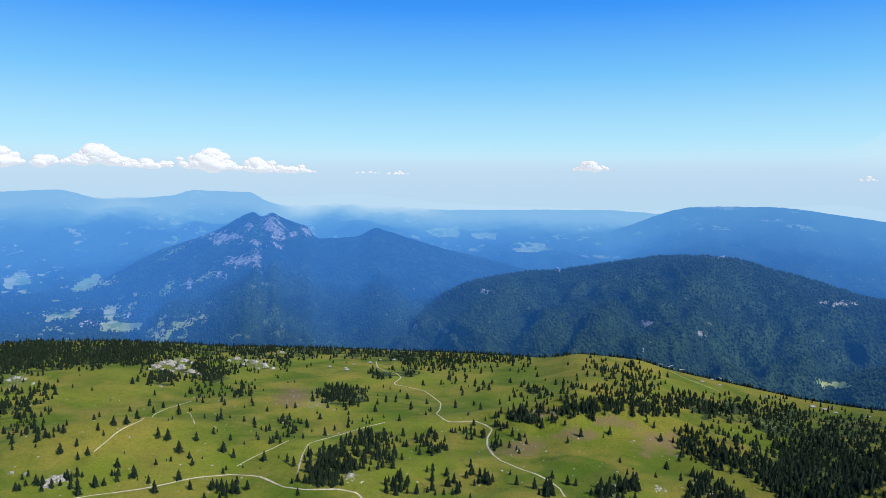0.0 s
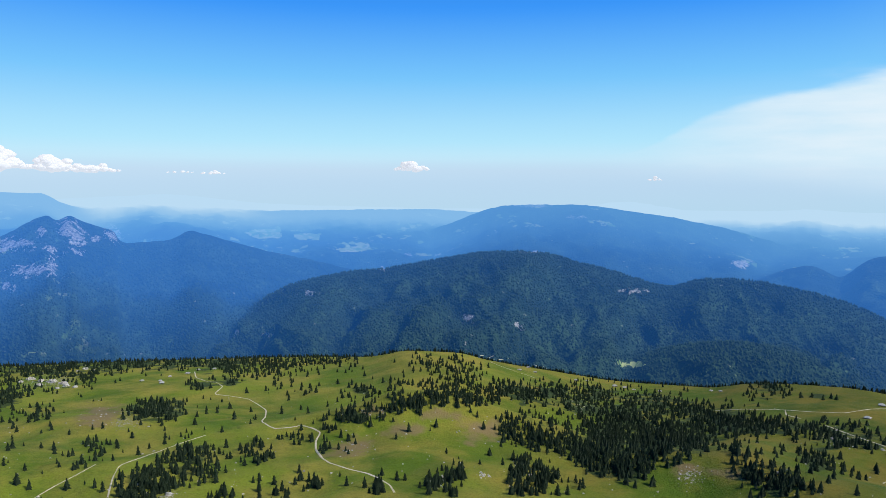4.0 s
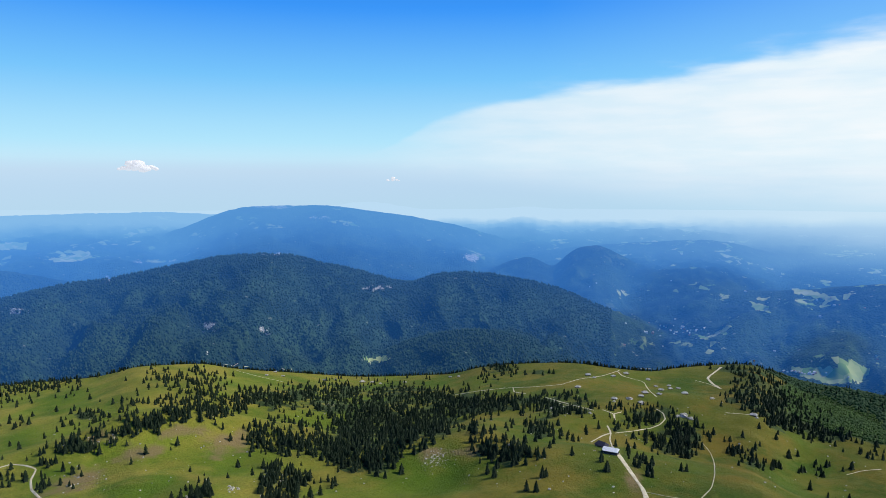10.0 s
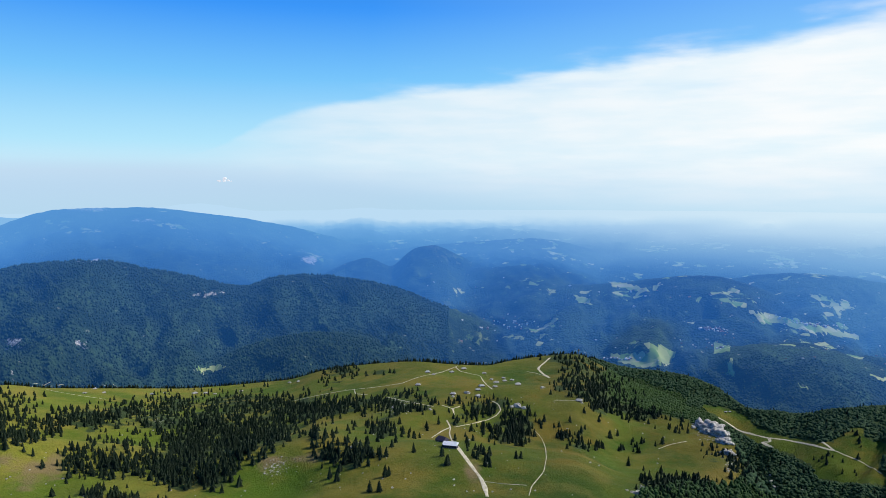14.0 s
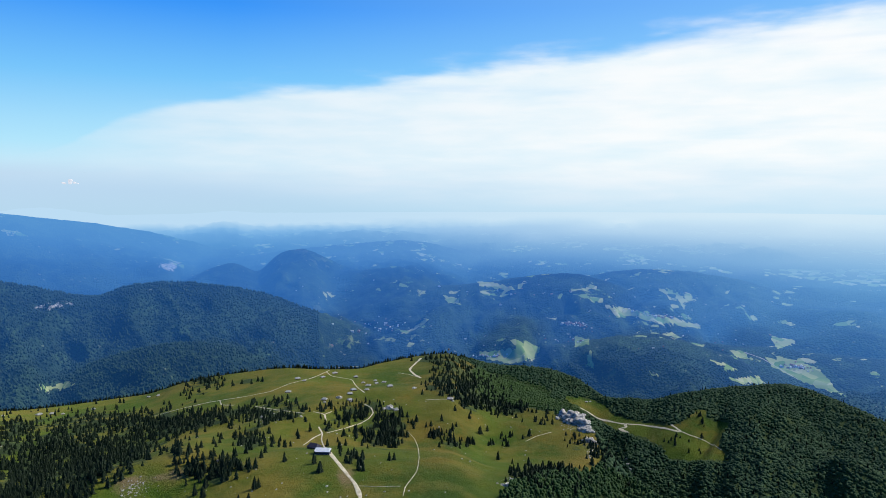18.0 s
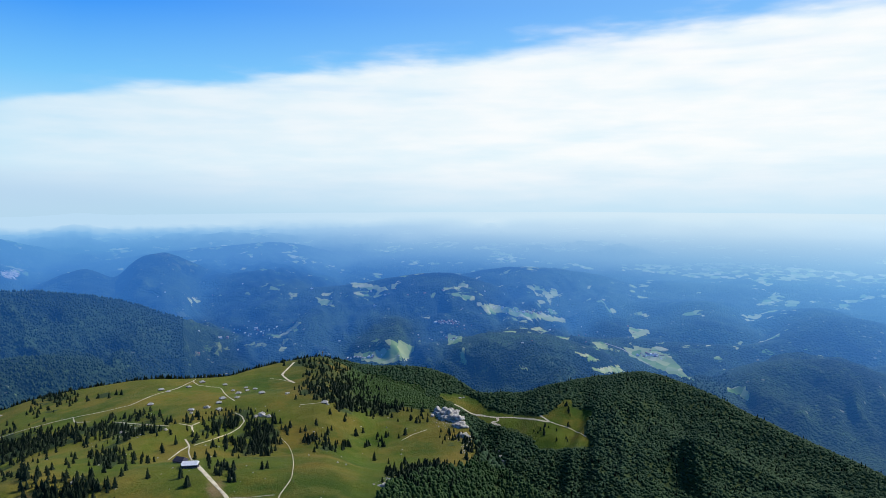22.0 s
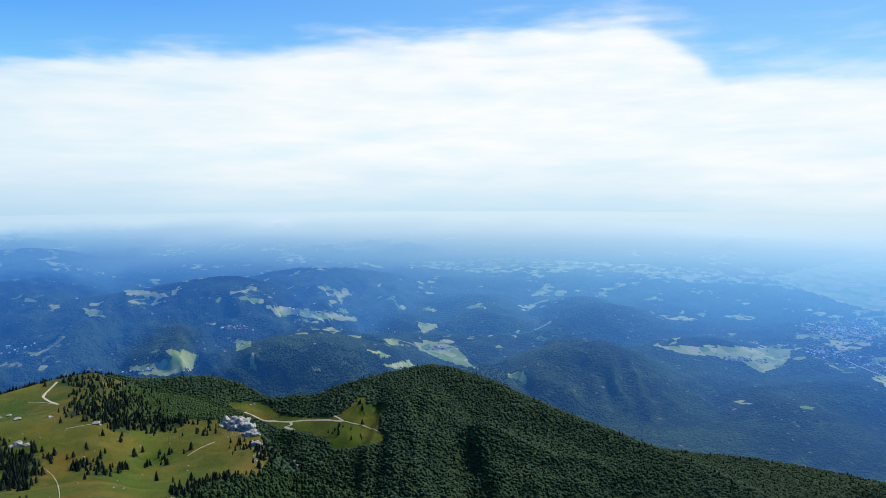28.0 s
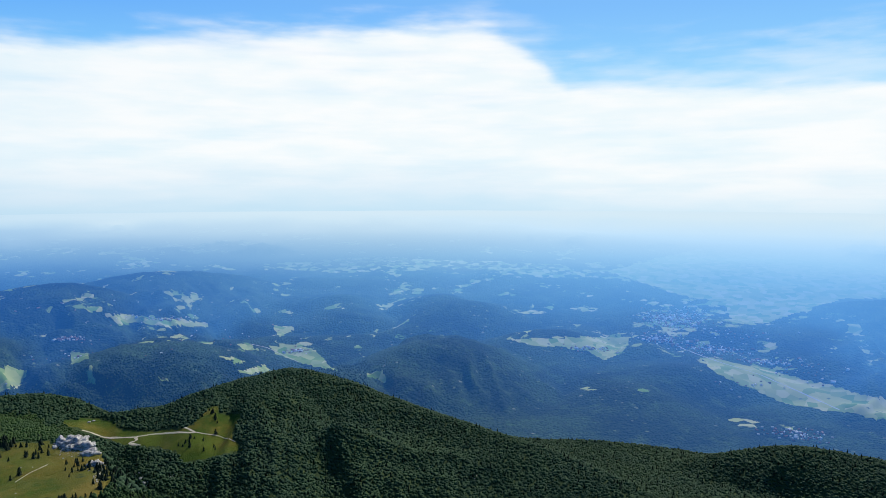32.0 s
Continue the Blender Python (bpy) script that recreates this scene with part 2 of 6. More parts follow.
def make_far_country():
    m, t = material("far_country")
    big = noise_tex(t, 0.0045, 6, 0.6)
    mid = noise_tex(t, 0.022, 6, 0.65)
    small = noise_tex(t, 0.09, 4, 0.7)
    crowns = t.nodes.new("ShaderNodeTexVoronoi")
    crowns.inputs["Scale"].default_value = 0.13
    t.links.new(t.nodes.new("ShaderNodeNewGeometry").outputs["Position"], crowns.inputs["Vector"])
    c = mix(t, step(t, big, 0.40, 0.60), (0.016, 0.040, 0.024), (0.045, 0.090, 0.034))
    c = mix(t, math_node(t, "MULTIPLY", step(t, mid, 0.50, 0.70), 0.5), c, (0.092, 0.165, 0.042))
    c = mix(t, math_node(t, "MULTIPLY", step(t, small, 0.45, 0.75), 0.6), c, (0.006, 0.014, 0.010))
    patch = t.nodes.new("ShaderNodeTexVoronoi")
    patch.inputs["Scale"].default_value = 0.032
    t.links.new(t.nodes.new("ShaderNodeNewGeometry").outputs["Position"], patch.inputs["Vector"])
    tone = t.nodes.new("ShaderNodeSeparateColor")
    t.links.new(patch.outputs["Color"], tone.inputs[0])
    jag = math_node(t, "ADD", math_node(t, "MULTIPLY_ADD", tone.outputs[2], 0.5, -0.25), math_node(t, "MULTIPLY_ADD", small, 0.4, -0.2))
    field = step(t, math_node(t, "ADD", attr(t, "field"), jag), 0.46, 0.52)
    loose = math_node(t, "ADD", noise_tex(t, 0.006, 3), math_node(t, "MULTIPLY_ADD", tone.outputs[2], 0.22, -0.11))
    loose = math_node(t, "MULTIPLY", step(t, math_node(t, "ADD", loose, math_node(t, "MULTIPLY_ADD", small, 0.2, -0.1)), 0.655, 0.675), attr(t, "tilled"))
    field = math_node(t, "MAXIMUM", field, loose)
    fc = mix(t, tone.outputs[0], (0.15, 0.29, 0.055), (0.44, 0.49, 0.20))
    fc = mix(t, step(t, tone.outputs[1], 0.78, 0.9), fc, (0.46, 0.50, 0.28))
    c = mix(t, field, c, fc)
    fleck = t.nodes.new("ShaderNodeTexVoronoi")
    fleck.inputs["Scale"].default_value = 0.06
    t.links.new(t.nodes.new("ShaderNodeNewGeometry").outputs["Position"], fleck.inputs["Vector"])
    pick = t.nodes.new("ShaderNodeSeparateColor")
    t.links.new(fleck.outputs["Color"], pick.inputs[0])
    open_ground = math_node(t, "MULTIPLY", step(t, math_node(t, "ADD", pick.outputs[0], math_node(t, "MULTIPLY_ADD", mid, 0.5, -0.25)), 0.93, 0.97), math_node(t, "SUBTRACT", 1.0, step(t, math_node(t, "ADD", fleck.outputs["Distance"], math_node(t, "MULTIPLY_ADD", small, 0.8, -0.4)), 0.22, 0.36)))
    c = mix(t, open_ground, c, mix(t, pick.outputs[1], (0.09, 0.15, 0.05), (0.22, 0.24, 0.17)))
    streak = noise_tex(t, 0.035, 5, 0.7, (1, 1, 0.25))
    scar = step(t, math_node(t, "ADD", attr(t, "stone"), math_node(t, "MULTIPLY_ADD", streak, 4.6, -2.4)), 0.38, 0.50)
    c = mix(t, math_node(t, "MULTIPLY", scar, step(t, attr(t, "stone"), 0.12, 0.3)), c, mix(t, step(t, small, 0.35, 0.62), (0.12, 0.13, 0.13), (0.60, 0.58, 0.54)))
    h = math_node(t, "ADD", math_node(t, "MULTIPLY", crowns.outputs["Distance"], -0.7), small)
    h = math_node(t, "MULTIPLY", h, math_node(t, "SUBTRACT", 1.0, field))
    # haze emission mixed over the lit ground
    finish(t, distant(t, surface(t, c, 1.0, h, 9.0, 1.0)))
    return m


M_GROUND = make_ground()
M_FAR = make_far_country()

# ---- the lie of the land: bearing in degrees from north, distance in metres, height over the camera ----


def lattice(ix, iy, seed):
    h = (ix.astype(np.int64) * 374761393 + iy.astype(np.int64) * 668265263 + seed * 974634547) & 0x7FFFFFFF
    h = ((h ^ (h >> 13)) * 1274126177) & 0x7FFFFFFF
    return ((h ^ (h >> 16)) & 0xFFFF) / 65535.0


def value_noise(x, y, scale, seed=0, octaves=3):
    """Smooth noise between -1 and 1."""
    total, amp, norm = 0.0, 1.0, 0.0
    for o in range(octaves):
        u, v = x / scale * 2 ** o, y / scale * 2 ** o
        iu, iv = np.floor(u), np.floor(v)
        fu, fv = u - iu, v - iv
        fu, fv = fu * fu * (3 - 2 * fu), fv * fv * (3 - 2 * fv)
        a, b = lattice(iu, iv, seed + o), lattice(iu + 1, iv, seed + o)
        c, d = lattice(iu, iv + 1, seed + o), lattice(iu + 1, iv + 1, seed + o)
        total = total + amp * ((a * (1 - fu) + b * fu) * (1 - fv) + (c * (1 - fu) + d * fu) * fv)
        norm += amp
        amp *= 0.5
    return total / norm * 2 - 1


def smax(a, b, k):
    h = np.maximum(k - np.abs(a - b), 0) / k
    return np.maximum(a, b) + h * h * k / 4


def along(az, pairs):
    """A smooth line through pairs of abscissa and value."""
    p = np.array(pairs, float)
    x, y = p[:, 0], p[:, 1]
    s = np.diff(y) / np.diff(x)
    h = np.diff(x)
    m = np.concatenate([[s[0]], np.where(s[1:] * s[:-1] > 0, 2 * s[1:] * s[:-1] / np.where(s[1:] + s[:-1] == 0, 1, s[1:] + s[:-1]), 0), [s[-1]]])
    q = np.clip(az, x[0], x[-1])
    i = np.clip(np.searchsorted(x, q) - 1, 0, len(h) - 1)
    u = (q - x[i]) / h[i]
    return (y[i] * (1 + 2 * u) * (1 - u) ** 2 + y[i + 1] * u * u * (3 - 2 * u)
            + h[i] * (m[i] * u * (1 - u) ** 2 + m[i + 1] * u * u * (u - 1)))


PLATEAU_RIM = [(-180, -14), (-120, -12), (-60, -10.5), (-32.5, -10.96), (-28, -11.2), (-23, -11.75), (-16.4, -12.5), (-10, -12.96), (-1.8, -13.38), (5.7, -13.65), (8, -13.72), (11.7, -13.27), (15.5, -13.4),
               (18.7, -14.03), (23.8, -14.68), (28.2, -15.16), (31.2, -15.24), (35.4, -15.17), (38.7, -14.48), (41.9, -14.15), (45.5, -13.97), (50, -14.25), (52, -14.3),
               (54, -13.9), (57.2, -13.41), (59.4, -13.21), (61.1, -13.76), (63.3, -14.77), (66.3, -15.69), (68.8, -16.86), (71.2, -18.3), (74.2, -21.72), (76.6, -23.35), (80, -26), (88, -32), (98, -38), (140, -38), (160, -22), (180, -14)]
RIM_DISTANCE = [(-180, 1400), (-32, 1500), (0, 1500), (12, 1250), (20, 1350), (30, 1500), (40, 1350), (50, 1200), (58, 1350), (62, 1350), (66, 1150), (69, 1000), (71.5, 900), (74, 800), (80, 640), (140, 640), (180, 1400)]
# Ranges of hills: distance of the crest, slope before and behind it, and its line of bearing and depression.
RANGES = [
    ("spur", [(54, 1560), (63, 1550), (70, 1530), (73, 1450), (78, 1420), (86, 1450), (100, 1330), (114, 1150)], 0.25, 0.6,
     [(53.7, -14.07), (56.3, -13.75), (59.9, -13.2), (63.5, -13.91), (67.2, -14.02), (70, -14.74), (72.8, -16.1), (75.6, -16.08), (78.4, -15.36), (82.1, -14.6),
      (85.6, -14.0), (89.7, -14.89), (94.8, -16.88), (101.2, -18.87), (108, -20.7), (112.1, -21.95), (114.3, -22.6), (122, -27)]),
    ("lower_spur", 1480, 0.3, 0.6, [(104, -27), (110.3, -23.48), (113.9, -21.95), (117.3, -20.45), (121.4, -19.26), (124.1, -18.53), (127.1, -18.22), (140, -18.6)]),
    ("wooded_hill", 2100, 0.3, 0.35, [(85, -17), (90.1, -14.79), (92.9, -13.49), (95.7, -12.51), (98.9, -12.13), (102.4, -12.78), (105.4, -14.08), (109.6, -15.38), (113, -16.3), (119.3, -17.3), (126, -20)]),
    ("knob", 1950, 0.3, 0.3, [(27, -15), (30.7, -13.21), (34, -12.08), (37.3, -11.72), (41, -12.17), (44.6, -13.36), (48, -15)]),
    ("dark_mountain", 2500, 0.28, 0.4, [(-9, -14), (-5.2, -11.94), (-1.2, -9.68), (2.5, -7.73), (7.1, -6.87), (9.9, -6.6), (14.5, -5.84), (19.1, -5.23), (22.2, -5.21), (25.3, -5.95),
                                        (28.8, -6.76), (32.5, -7.7), (34.9, -7.08), (37.7, -6.88), (40.9, -7.29), (44.5, -8.01), (47.6, -9.24), (52.7, -11.12), (57.2, -12.84), (62, -15)]),
    ("low_hills", 2500, 0.25, 0.3, [(58, -13), (62.2, -11.02), (65, -10.18), (68.3, -11.05), (70.9, -12.05), (75.6, -10.91), (81.2, -11.93), (88, -14)]),
    ("front_hills", 2250, 0.25, 0.35, [(64, -16), (67.9, -13.67), (69.1, -12.91), (71.4, -11.91), (73.8, -11.53), (77.1, -11.6), (81, -12.36), (84.1, -13.75), (85.9, -15), (88, -17)]),
    ("town_hill", 2350, 0.3, 0.4, [(107, -17), (109.1, -15.76), (110.4, -14.37), (112.1, -12.79), (114.6, -12.06), (116.7, -12.63), (119.6, -14.65), (120.8, -15.73), (122, -17)]),
    ("near_vale_hills", 2700, 0.25, 0.35, [(65, -11.5), (68.4, -9.75), (71.8, -9.26), (76.3, -9.2), (79, -10.18), (81.7, -11.38), (84, -13)]),
    ("vale_hills", 2900, 0.25, 0.3, [(48, -10.5), (51.8, -8.9), (54.7, -8.19), (62.9, -7.43), (64.9, -7.08), (69.3, -6.67), (72.4, -7.26), (75.1, -8.44), (77.2, -9.86), (80, -12)]),
    ("rocky_peak", 3200, 0.28, 0.5, [(-45, -12), (-32.4, -9.68), (-28.9, -8.4), (-25.2, -6.58), (-21.6, -4.8), (-18.3, -3.7), (-15.6, -2.29), (-14.9, -2.08), (-14.3, -2.38), (-13.5, -2.12), (-12.8, -2.5), (-11.7, -2.86),
                                     (-10.7, -3.25), (-10.3, -3.95), (-9.7, -4.16), (-6.9, -4.07), (-6.1, -3.73), (-5.3, -3.38), (-4.4, -3.61), (-2.9, -4.08), (0.9, -5.17), (4.2, -5.92), (7.4, -6.79), (14, -9)]),
    ("east_hills", 3000, 0.15, 0.3, [(114, -13), (118.7, -11.44), (123, -9.85), (126.7, -8.34), (130.8, -7.69), (145, -7)]),
    ("wooded_band", 3200, 0.22, 0.22, [(62, -9), (68.2, -7.45), (75.6, -6.2), (82, -6.71), (86.4, -7.7), (90, -7.75), (95, -8.02), (98.7, -8), (102.3, -8.6), (103.2, -9.89), (104.5, -12.0), (108, -14)]),
    ("cone_hill", 3300, 0.35, 0.35, [(31, -10), (35, -8.43), (38.6, -6.91), (42.3, -5.61), (44.2, -6.27), (46.1, -4.89), (47.7, -4.61), (49.8, -5.43), (52.1, -6.7), (55.3, -8.46), (60, -10)]),
    ("left_foothills", 3700, 0.3, 0.3, [(-45, -5), (-32.2, -4.44), (-29.5, -4.14), (-26.6, -4.32), (-22.7, -3.32), (-19.9, -3.76), (-17.1, -4.91), (-12, -7)]),
    ("east_ridge", 3750, 0.2, 0.2, [(40, -7), (43.1, -5.25), (50.7, -4.33), (55.7, -4.03), (63.6, -5.55), (71, -6.55)]),
    ("great_mountain", 3950, 0.30, 0.4, [(0, -8), (5.8, -6.01), (7.7, -5.56), (11.7, -4.21), (14.7, -3.05), (18.6, -1.68), (20.3, -1.42), (25.3, -1.36), (28.9, -1.75), (34.9, -2.7), (40, -4.0), (43.6, -5.2), (47.1, -7.04), (52, -9)]),
    ("left_mountains", 4450, 0.3, 0.3, [(-50, -0.6), (-32, -0.47), (-28.6, -0.38), (-25.7, -1.03), (-23.1, -0.95), (-21.1, -0.78), (-19.2, -0.39), (-15.3, -0.51), (-14, -1.17), (-10.9, -2.07), (-8.3, -3.21), (-5.5, -4.36), (0, -6)]),
    ("far_ridge", 4450, 0.2, 0.2, [(-10, -3.5), (-6.4, -2.29), (-0.9, -1.91), (12.3, -1.79), (17, -1.99), (35.1, -3.43), (39.8, -3.0), (44.2, -2.86), (50.7, -3.4), (57, -4.3), (65, -5)]),
    ("far_hill", 4500, 0.2, 0.2, [(57, -4.2), (60.9, -3.46), (64.1, -2.95), (66.8, -2.79), (70, -3.41), (74.7, -3.42), (79.3, -3.23), (82.9, -3.39), (86.4, -3.93), (92, -4.6)]),
    ("horizon_range", 4760, 0.2, 0.2, [(-50, -0.7), (-32, -0.74), (-25, -0.4), (-16.1, -0.95), (-7.3, -0.6), (0.9, -1.35), (19, -1.77), (25.3, -1.49), (29, -1.13), (35.1, -1.85), (38.7, -1.75),
                                       (41.9, -1.55), (45.1, -1.7), (50.7, -1.75), (55, -1.89), (90, -2.0), (150, -1.9)]),
]
# Knolls on the pasture: bearing, distance, height, width across and along the line of sight.
KNOLLS = [(37.5, 770, 16, 70, 60), (14, 790, 30, 150, 50), (35, 700, 22, 100, 52), (47, 640, 12, 80, 60), (2, 820, 10, 120, 70), (-12, 900, 14, 140, 80), (60, 800, -14, 140, 90), (22, 930, -14, 160, 70), (53, 1000, 8, 90, 60), (-25, 760, 16, 110, 60)]


def land(az, r):
    x, y = r * np.sin(np.radians(az)), r * np.cos(np.radians(az))
    # the pasture, from under the camera to its rim, and the drop behind
    rim = along(az, RIM_DISTANCE)
    z_rim = rim * np.tan(np.radians(along(az, PLATEAU_RIM) - along(az, [(60, 0.0), (62, 0.15)])))
    z_foot = along(az, [(-90, -240), (60, -245), (72, -285), (78, -360), (86, -450), (95, -520), (140, -540), (180, -240)])
    z_foot = -243 + (z_foot + 243) * np.clip((r - 200) / 250, 0, 1)
    k = np.clip((r - 480) / (rim - 480), 0, 1)
    z = z_foot + (z_rim - z_foot) * k
    for ka, kr, kh, kw, kl in KNOLLS:
        da, dr = np.radians(az - ka) * kr, r - kr
        z = z + kh * np.exp(-(da / kw) ** 2 - (dr / kl) ** 2)
    rough = 1 - k * 0.85
    z = z + rough * (15 * value_noise(x, y, 170, 3, 3) + 2.4 * value_noise(x, y, 36, 9, 2))
    z = z - np.maximum(r - rim, 0) * along(az, [(60, 0.32), (66, 0.6), (75, 0.7), (140, 0.7), (180, 0.32)])
    # valley floor, rising to the far plain
    floor = r * np.tan(np.radians(along(r, [(800, -34), (1060, -27.2), (1500, -20.6), (2000, -15.6), (2600, -10.9), (3200, -7.5), (3900, -4.6), (4500, -2.6), (4900, -1.55)])))
    floor = np.where(r < 800, np.minimum(floor, -250), floor)
    floor = floor + np.clip((r - 1500) / 600, 0, 1) * (along(az, [(35, 10), (52, 20), (66, 50), (100, 50)]) * (2.2 * np.abs(value_noise(x, y, 380, 21, 2)) - 0.5) + 8 * value_noise(x, y, 90, 22, 2)) * np.clip((3800 - r) / 1300, 0.04, 1) * (1 - (1 - along(az, [(100, 1.0), (112, 0.35)])) * np.clip((r - 1950) / 300, 0.15, 1))
    z = smax(z, floor, 30)
    # how far into the painted haze each distance lies
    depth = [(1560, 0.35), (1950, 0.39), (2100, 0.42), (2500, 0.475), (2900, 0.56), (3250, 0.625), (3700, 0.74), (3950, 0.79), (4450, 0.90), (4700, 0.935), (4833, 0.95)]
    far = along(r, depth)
    for i, (name, dist, front, back, line) in enumerate(RANGES):
        R = along(az, dist) if isinstance(dist, list) else dist
        wav = value_noise(x, y, 420, 40 + i, 3)
        top = R * np.tan(np.radians(along(az, line) - (0.25 if "spur" in name else 0.0))) + (R / 1000) * (0.9 * value_noise(az * 10, az * 0, 9, 200 + i, 3) + 0.5 * value_noise(az * 10, az * 0, 2.5, 230 + i, 2))
        top = top - 60 * np.maximum(np.maximum(line[0][0] - az, az - line[-1][0]), 0)
        d = r - R
        d = np.where(d > 0, d * back, -d * front)
        d = np.sqrt(d * d + 64) - 8
        lat = np.radians(az) * R
        calm = np.clip((4300 - R) / 1600, 0.12, 1) * (0.55 if name == 'rocky_peak' else 1.0)
        ribs = calm * value_noise(lat + (0.45 if i > 1 else 0.15) * (R - r) + 60 * value_noise(x, y, 260, 60 + i, 2), r * 0.30, 165 if i > 1 else 100, 90 + i, 3)
        fine = calm * (1 - 2.6 * np.abs(value_noise(lat - (0.35 if i > 1 else -0.2) * (R - r) + 45 * value_noise(x, y, 120, 160 + i, 2), r * 0.40, 85 if i > 1 else 105, 190 + i, 2)))
        fall = d * (1 + 0.35 * wav) - np.minimum(d * (0.5 if i > 1 else 0.9), 18 if i > 1 else along(az, [(66, 3), (85, 5), (93, 50), (102, 70)])) * (fine if i > 1 else fine - 1) + np.minimum(d * 0.75, 70 if i > 1 else along(az, [(66, 25), (84, 25), (90, 75), (104, 80)])) * ribs + np.maximum(d - 190, 0) * 1.2 + np.minimum(d * 0.2, 10) * value_noise(x, y, 60, 80 + i, 2)
        if name == "rocky_peak":
            crags = np.abs(value_noise(lat + 25 * value_noise(x, y, 90, 7, 2), r * 0.5, 42, 131, 3))
            fall = fall + np.clip(d * 0.9, 0, 34) * (0.5 - crags) * np.exp(-((az + 13) / 4.5) ** 2) + 5 * crags * np.exp(-((az + 13) / 4) ** 2)
        # ranges keep a painted haze closer to that of their crest
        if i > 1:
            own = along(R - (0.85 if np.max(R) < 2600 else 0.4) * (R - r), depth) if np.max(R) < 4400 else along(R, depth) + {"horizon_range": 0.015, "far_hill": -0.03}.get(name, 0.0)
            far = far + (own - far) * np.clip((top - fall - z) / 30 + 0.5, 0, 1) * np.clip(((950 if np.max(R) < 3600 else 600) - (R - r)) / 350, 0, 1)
        z = smax(z, top - fall, 8)
    # the painted haze thickens evenly: no ragged edges where slopes run into one another
    for axis, n in ((1, 9), (0, 5)):
        if far.ndim == 2:
            wide = np.pad(far, [(n // 2, n // 2) if k == axis else (0, 0) for k in (0, 1)], mode="edge")
            far = np.mean([np.take(wide, np.arange(k, k + far.shape[axis]), axis) for k in range(n)], axis=0)
    return z, far


AZ = np.concatenate([np.arange(-180, -40, 4.0), np.arange(-40, 140, 0.2), np.arange(140, 181, 4.0)])
RR = np.concatenate([[0.02, 40, 80, 160, 240, 320, 390, 440], 470 * 1.0062 ** np.arange(378)])
GA, GR = np.meshgrid(AZ, RR)
GZ, GFAR = land(GA, GR)
GEL = np.degrees(np.arctan2(GZ, GR))


def cols(az):
    i = int(np.clip(np.searchsorted(AZ, az) - 1, 0, len(AZ) - 2))
    return i, (az - AZ[i]) / (AZ[i + 1] - AZ[i])


def height(az, r):
    i, u = cols(az)
    j = int(np.clip(np.searchsorted(RR, r) - 1, 0, len(RR) - 2))
    v = (r - RR[j]) / (RR[j + 1] - RR[j])
    return (GZ[j, i] * (1 - u) + GZ[j, i + 1] * u) * (1 - v) + (GZ[j + 1, i] * (1 - u) + GZ[j + 1, i + 1] * u) * v


def spot(az, el):
    """Where the line of sight at a bearing and depression meets the land: distance, or None."""
    i, u = cols(az)
    col = GEL[:, i] * (1 - u) + GEL[:, i + 1] * u
    hit = np.nonzero(col[7:] >= el)[0]
    if len(hit) == 0:
        return None
    j = hit[0] + 7
    if j <= 7:
        return float(RR[7])
    v = (el - col[j - 1]) / max(col[j] - col[j - 1], 1e-6)
    return float(RR[j - 1] + v * (RR[j] - RR[j - 1]))


def place(az, r, lift=0.0):
    return Vector((r * math.sin(radians(az)), r * math.cos(radians(az)), height(az, r) + EYE + lift))


def blob(az, el, items):
    """Soft spots: bearing, depression, half width, half height."""
    f = np.zeros_like(az)
    for a, e, w, h in items:
        f = np.maximum(f, np.exp(-(((az - a) / w) ** 2 + ((el - e) / h) ** 2) * 0.7))
    return f


def sheet(name, j0, j1, mat, masks):
    """A stretch of the ground between two rows of the grid, all round."""
    a, r, z = GA[j0:j1], GR[j0:j1], GZ[j0:j1]
    n, m = a.shape
    co = np.stack([r * np.sin(np.radians(a)), r * np.cos(np.radians(a)), z + EYE], -1).reshape(-1, 3)
    idx = np.arange(n * m).reshape(n, m)
    q = np.stack([idx[:-1, :-1], idx[:-1, 1:], idx[1:, 1:], idx[1:, :-1]], -1).reshape(-1, 4)[:, ::-1]
    me = bpy.data.meshes.new(name)
    me.vertices.add(len(co))
    me.vertices.foreach_set("co", co.ravel())
    me.loops.add(q.size)
    me.loops.foreach_set("vertex_index", np.ascontiguousarray(q).ravel().astype(np.int32))
    me.polygons.add(len(q))
    me.polygons.foreach_set("loop_start", np.arange(0, q.size, 4, dtype=np.int32))
    me.update(calc_edges=True)
    me.validate()
    me.polygons.foreach_set("use_smooth", np.ones(len(me.polygons), bool))
    for key, val in masks.items():
        at = me.attributes.new(key, "FLOAT", "POINT")
        at.data.foreach_set("value", val[j0:j1].ravel().astype(np.float32))
    me.materials.append(mat)
    return tagged(new(name, me), kind="structure")


SPLIT = int(np.searchsorted(RR, 1565))


def level(h, n_az, n_r):
    """The land smoothed over so many columns and rows."""
    for axis, n in ((1, n_az), (0, n_r)):
        wide = np.pad(h, [(n // 2, n // 2) if k == axis else (0, 0) for k in (0, 1)], mode="edge")
        run = np.cumsum(np.insert(wide, 0, 0, axis), axis)
        h = (np.take(run, np.arange(n, run.shape[axis]), axis) - np.take(run, np.arange(0, run.shape[axis] - n), axis)) / n
    return h


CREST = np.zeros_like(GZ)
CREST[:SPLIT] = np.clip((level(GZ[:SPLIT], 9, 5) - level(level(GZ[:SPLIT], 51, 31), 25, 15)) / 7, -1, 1)
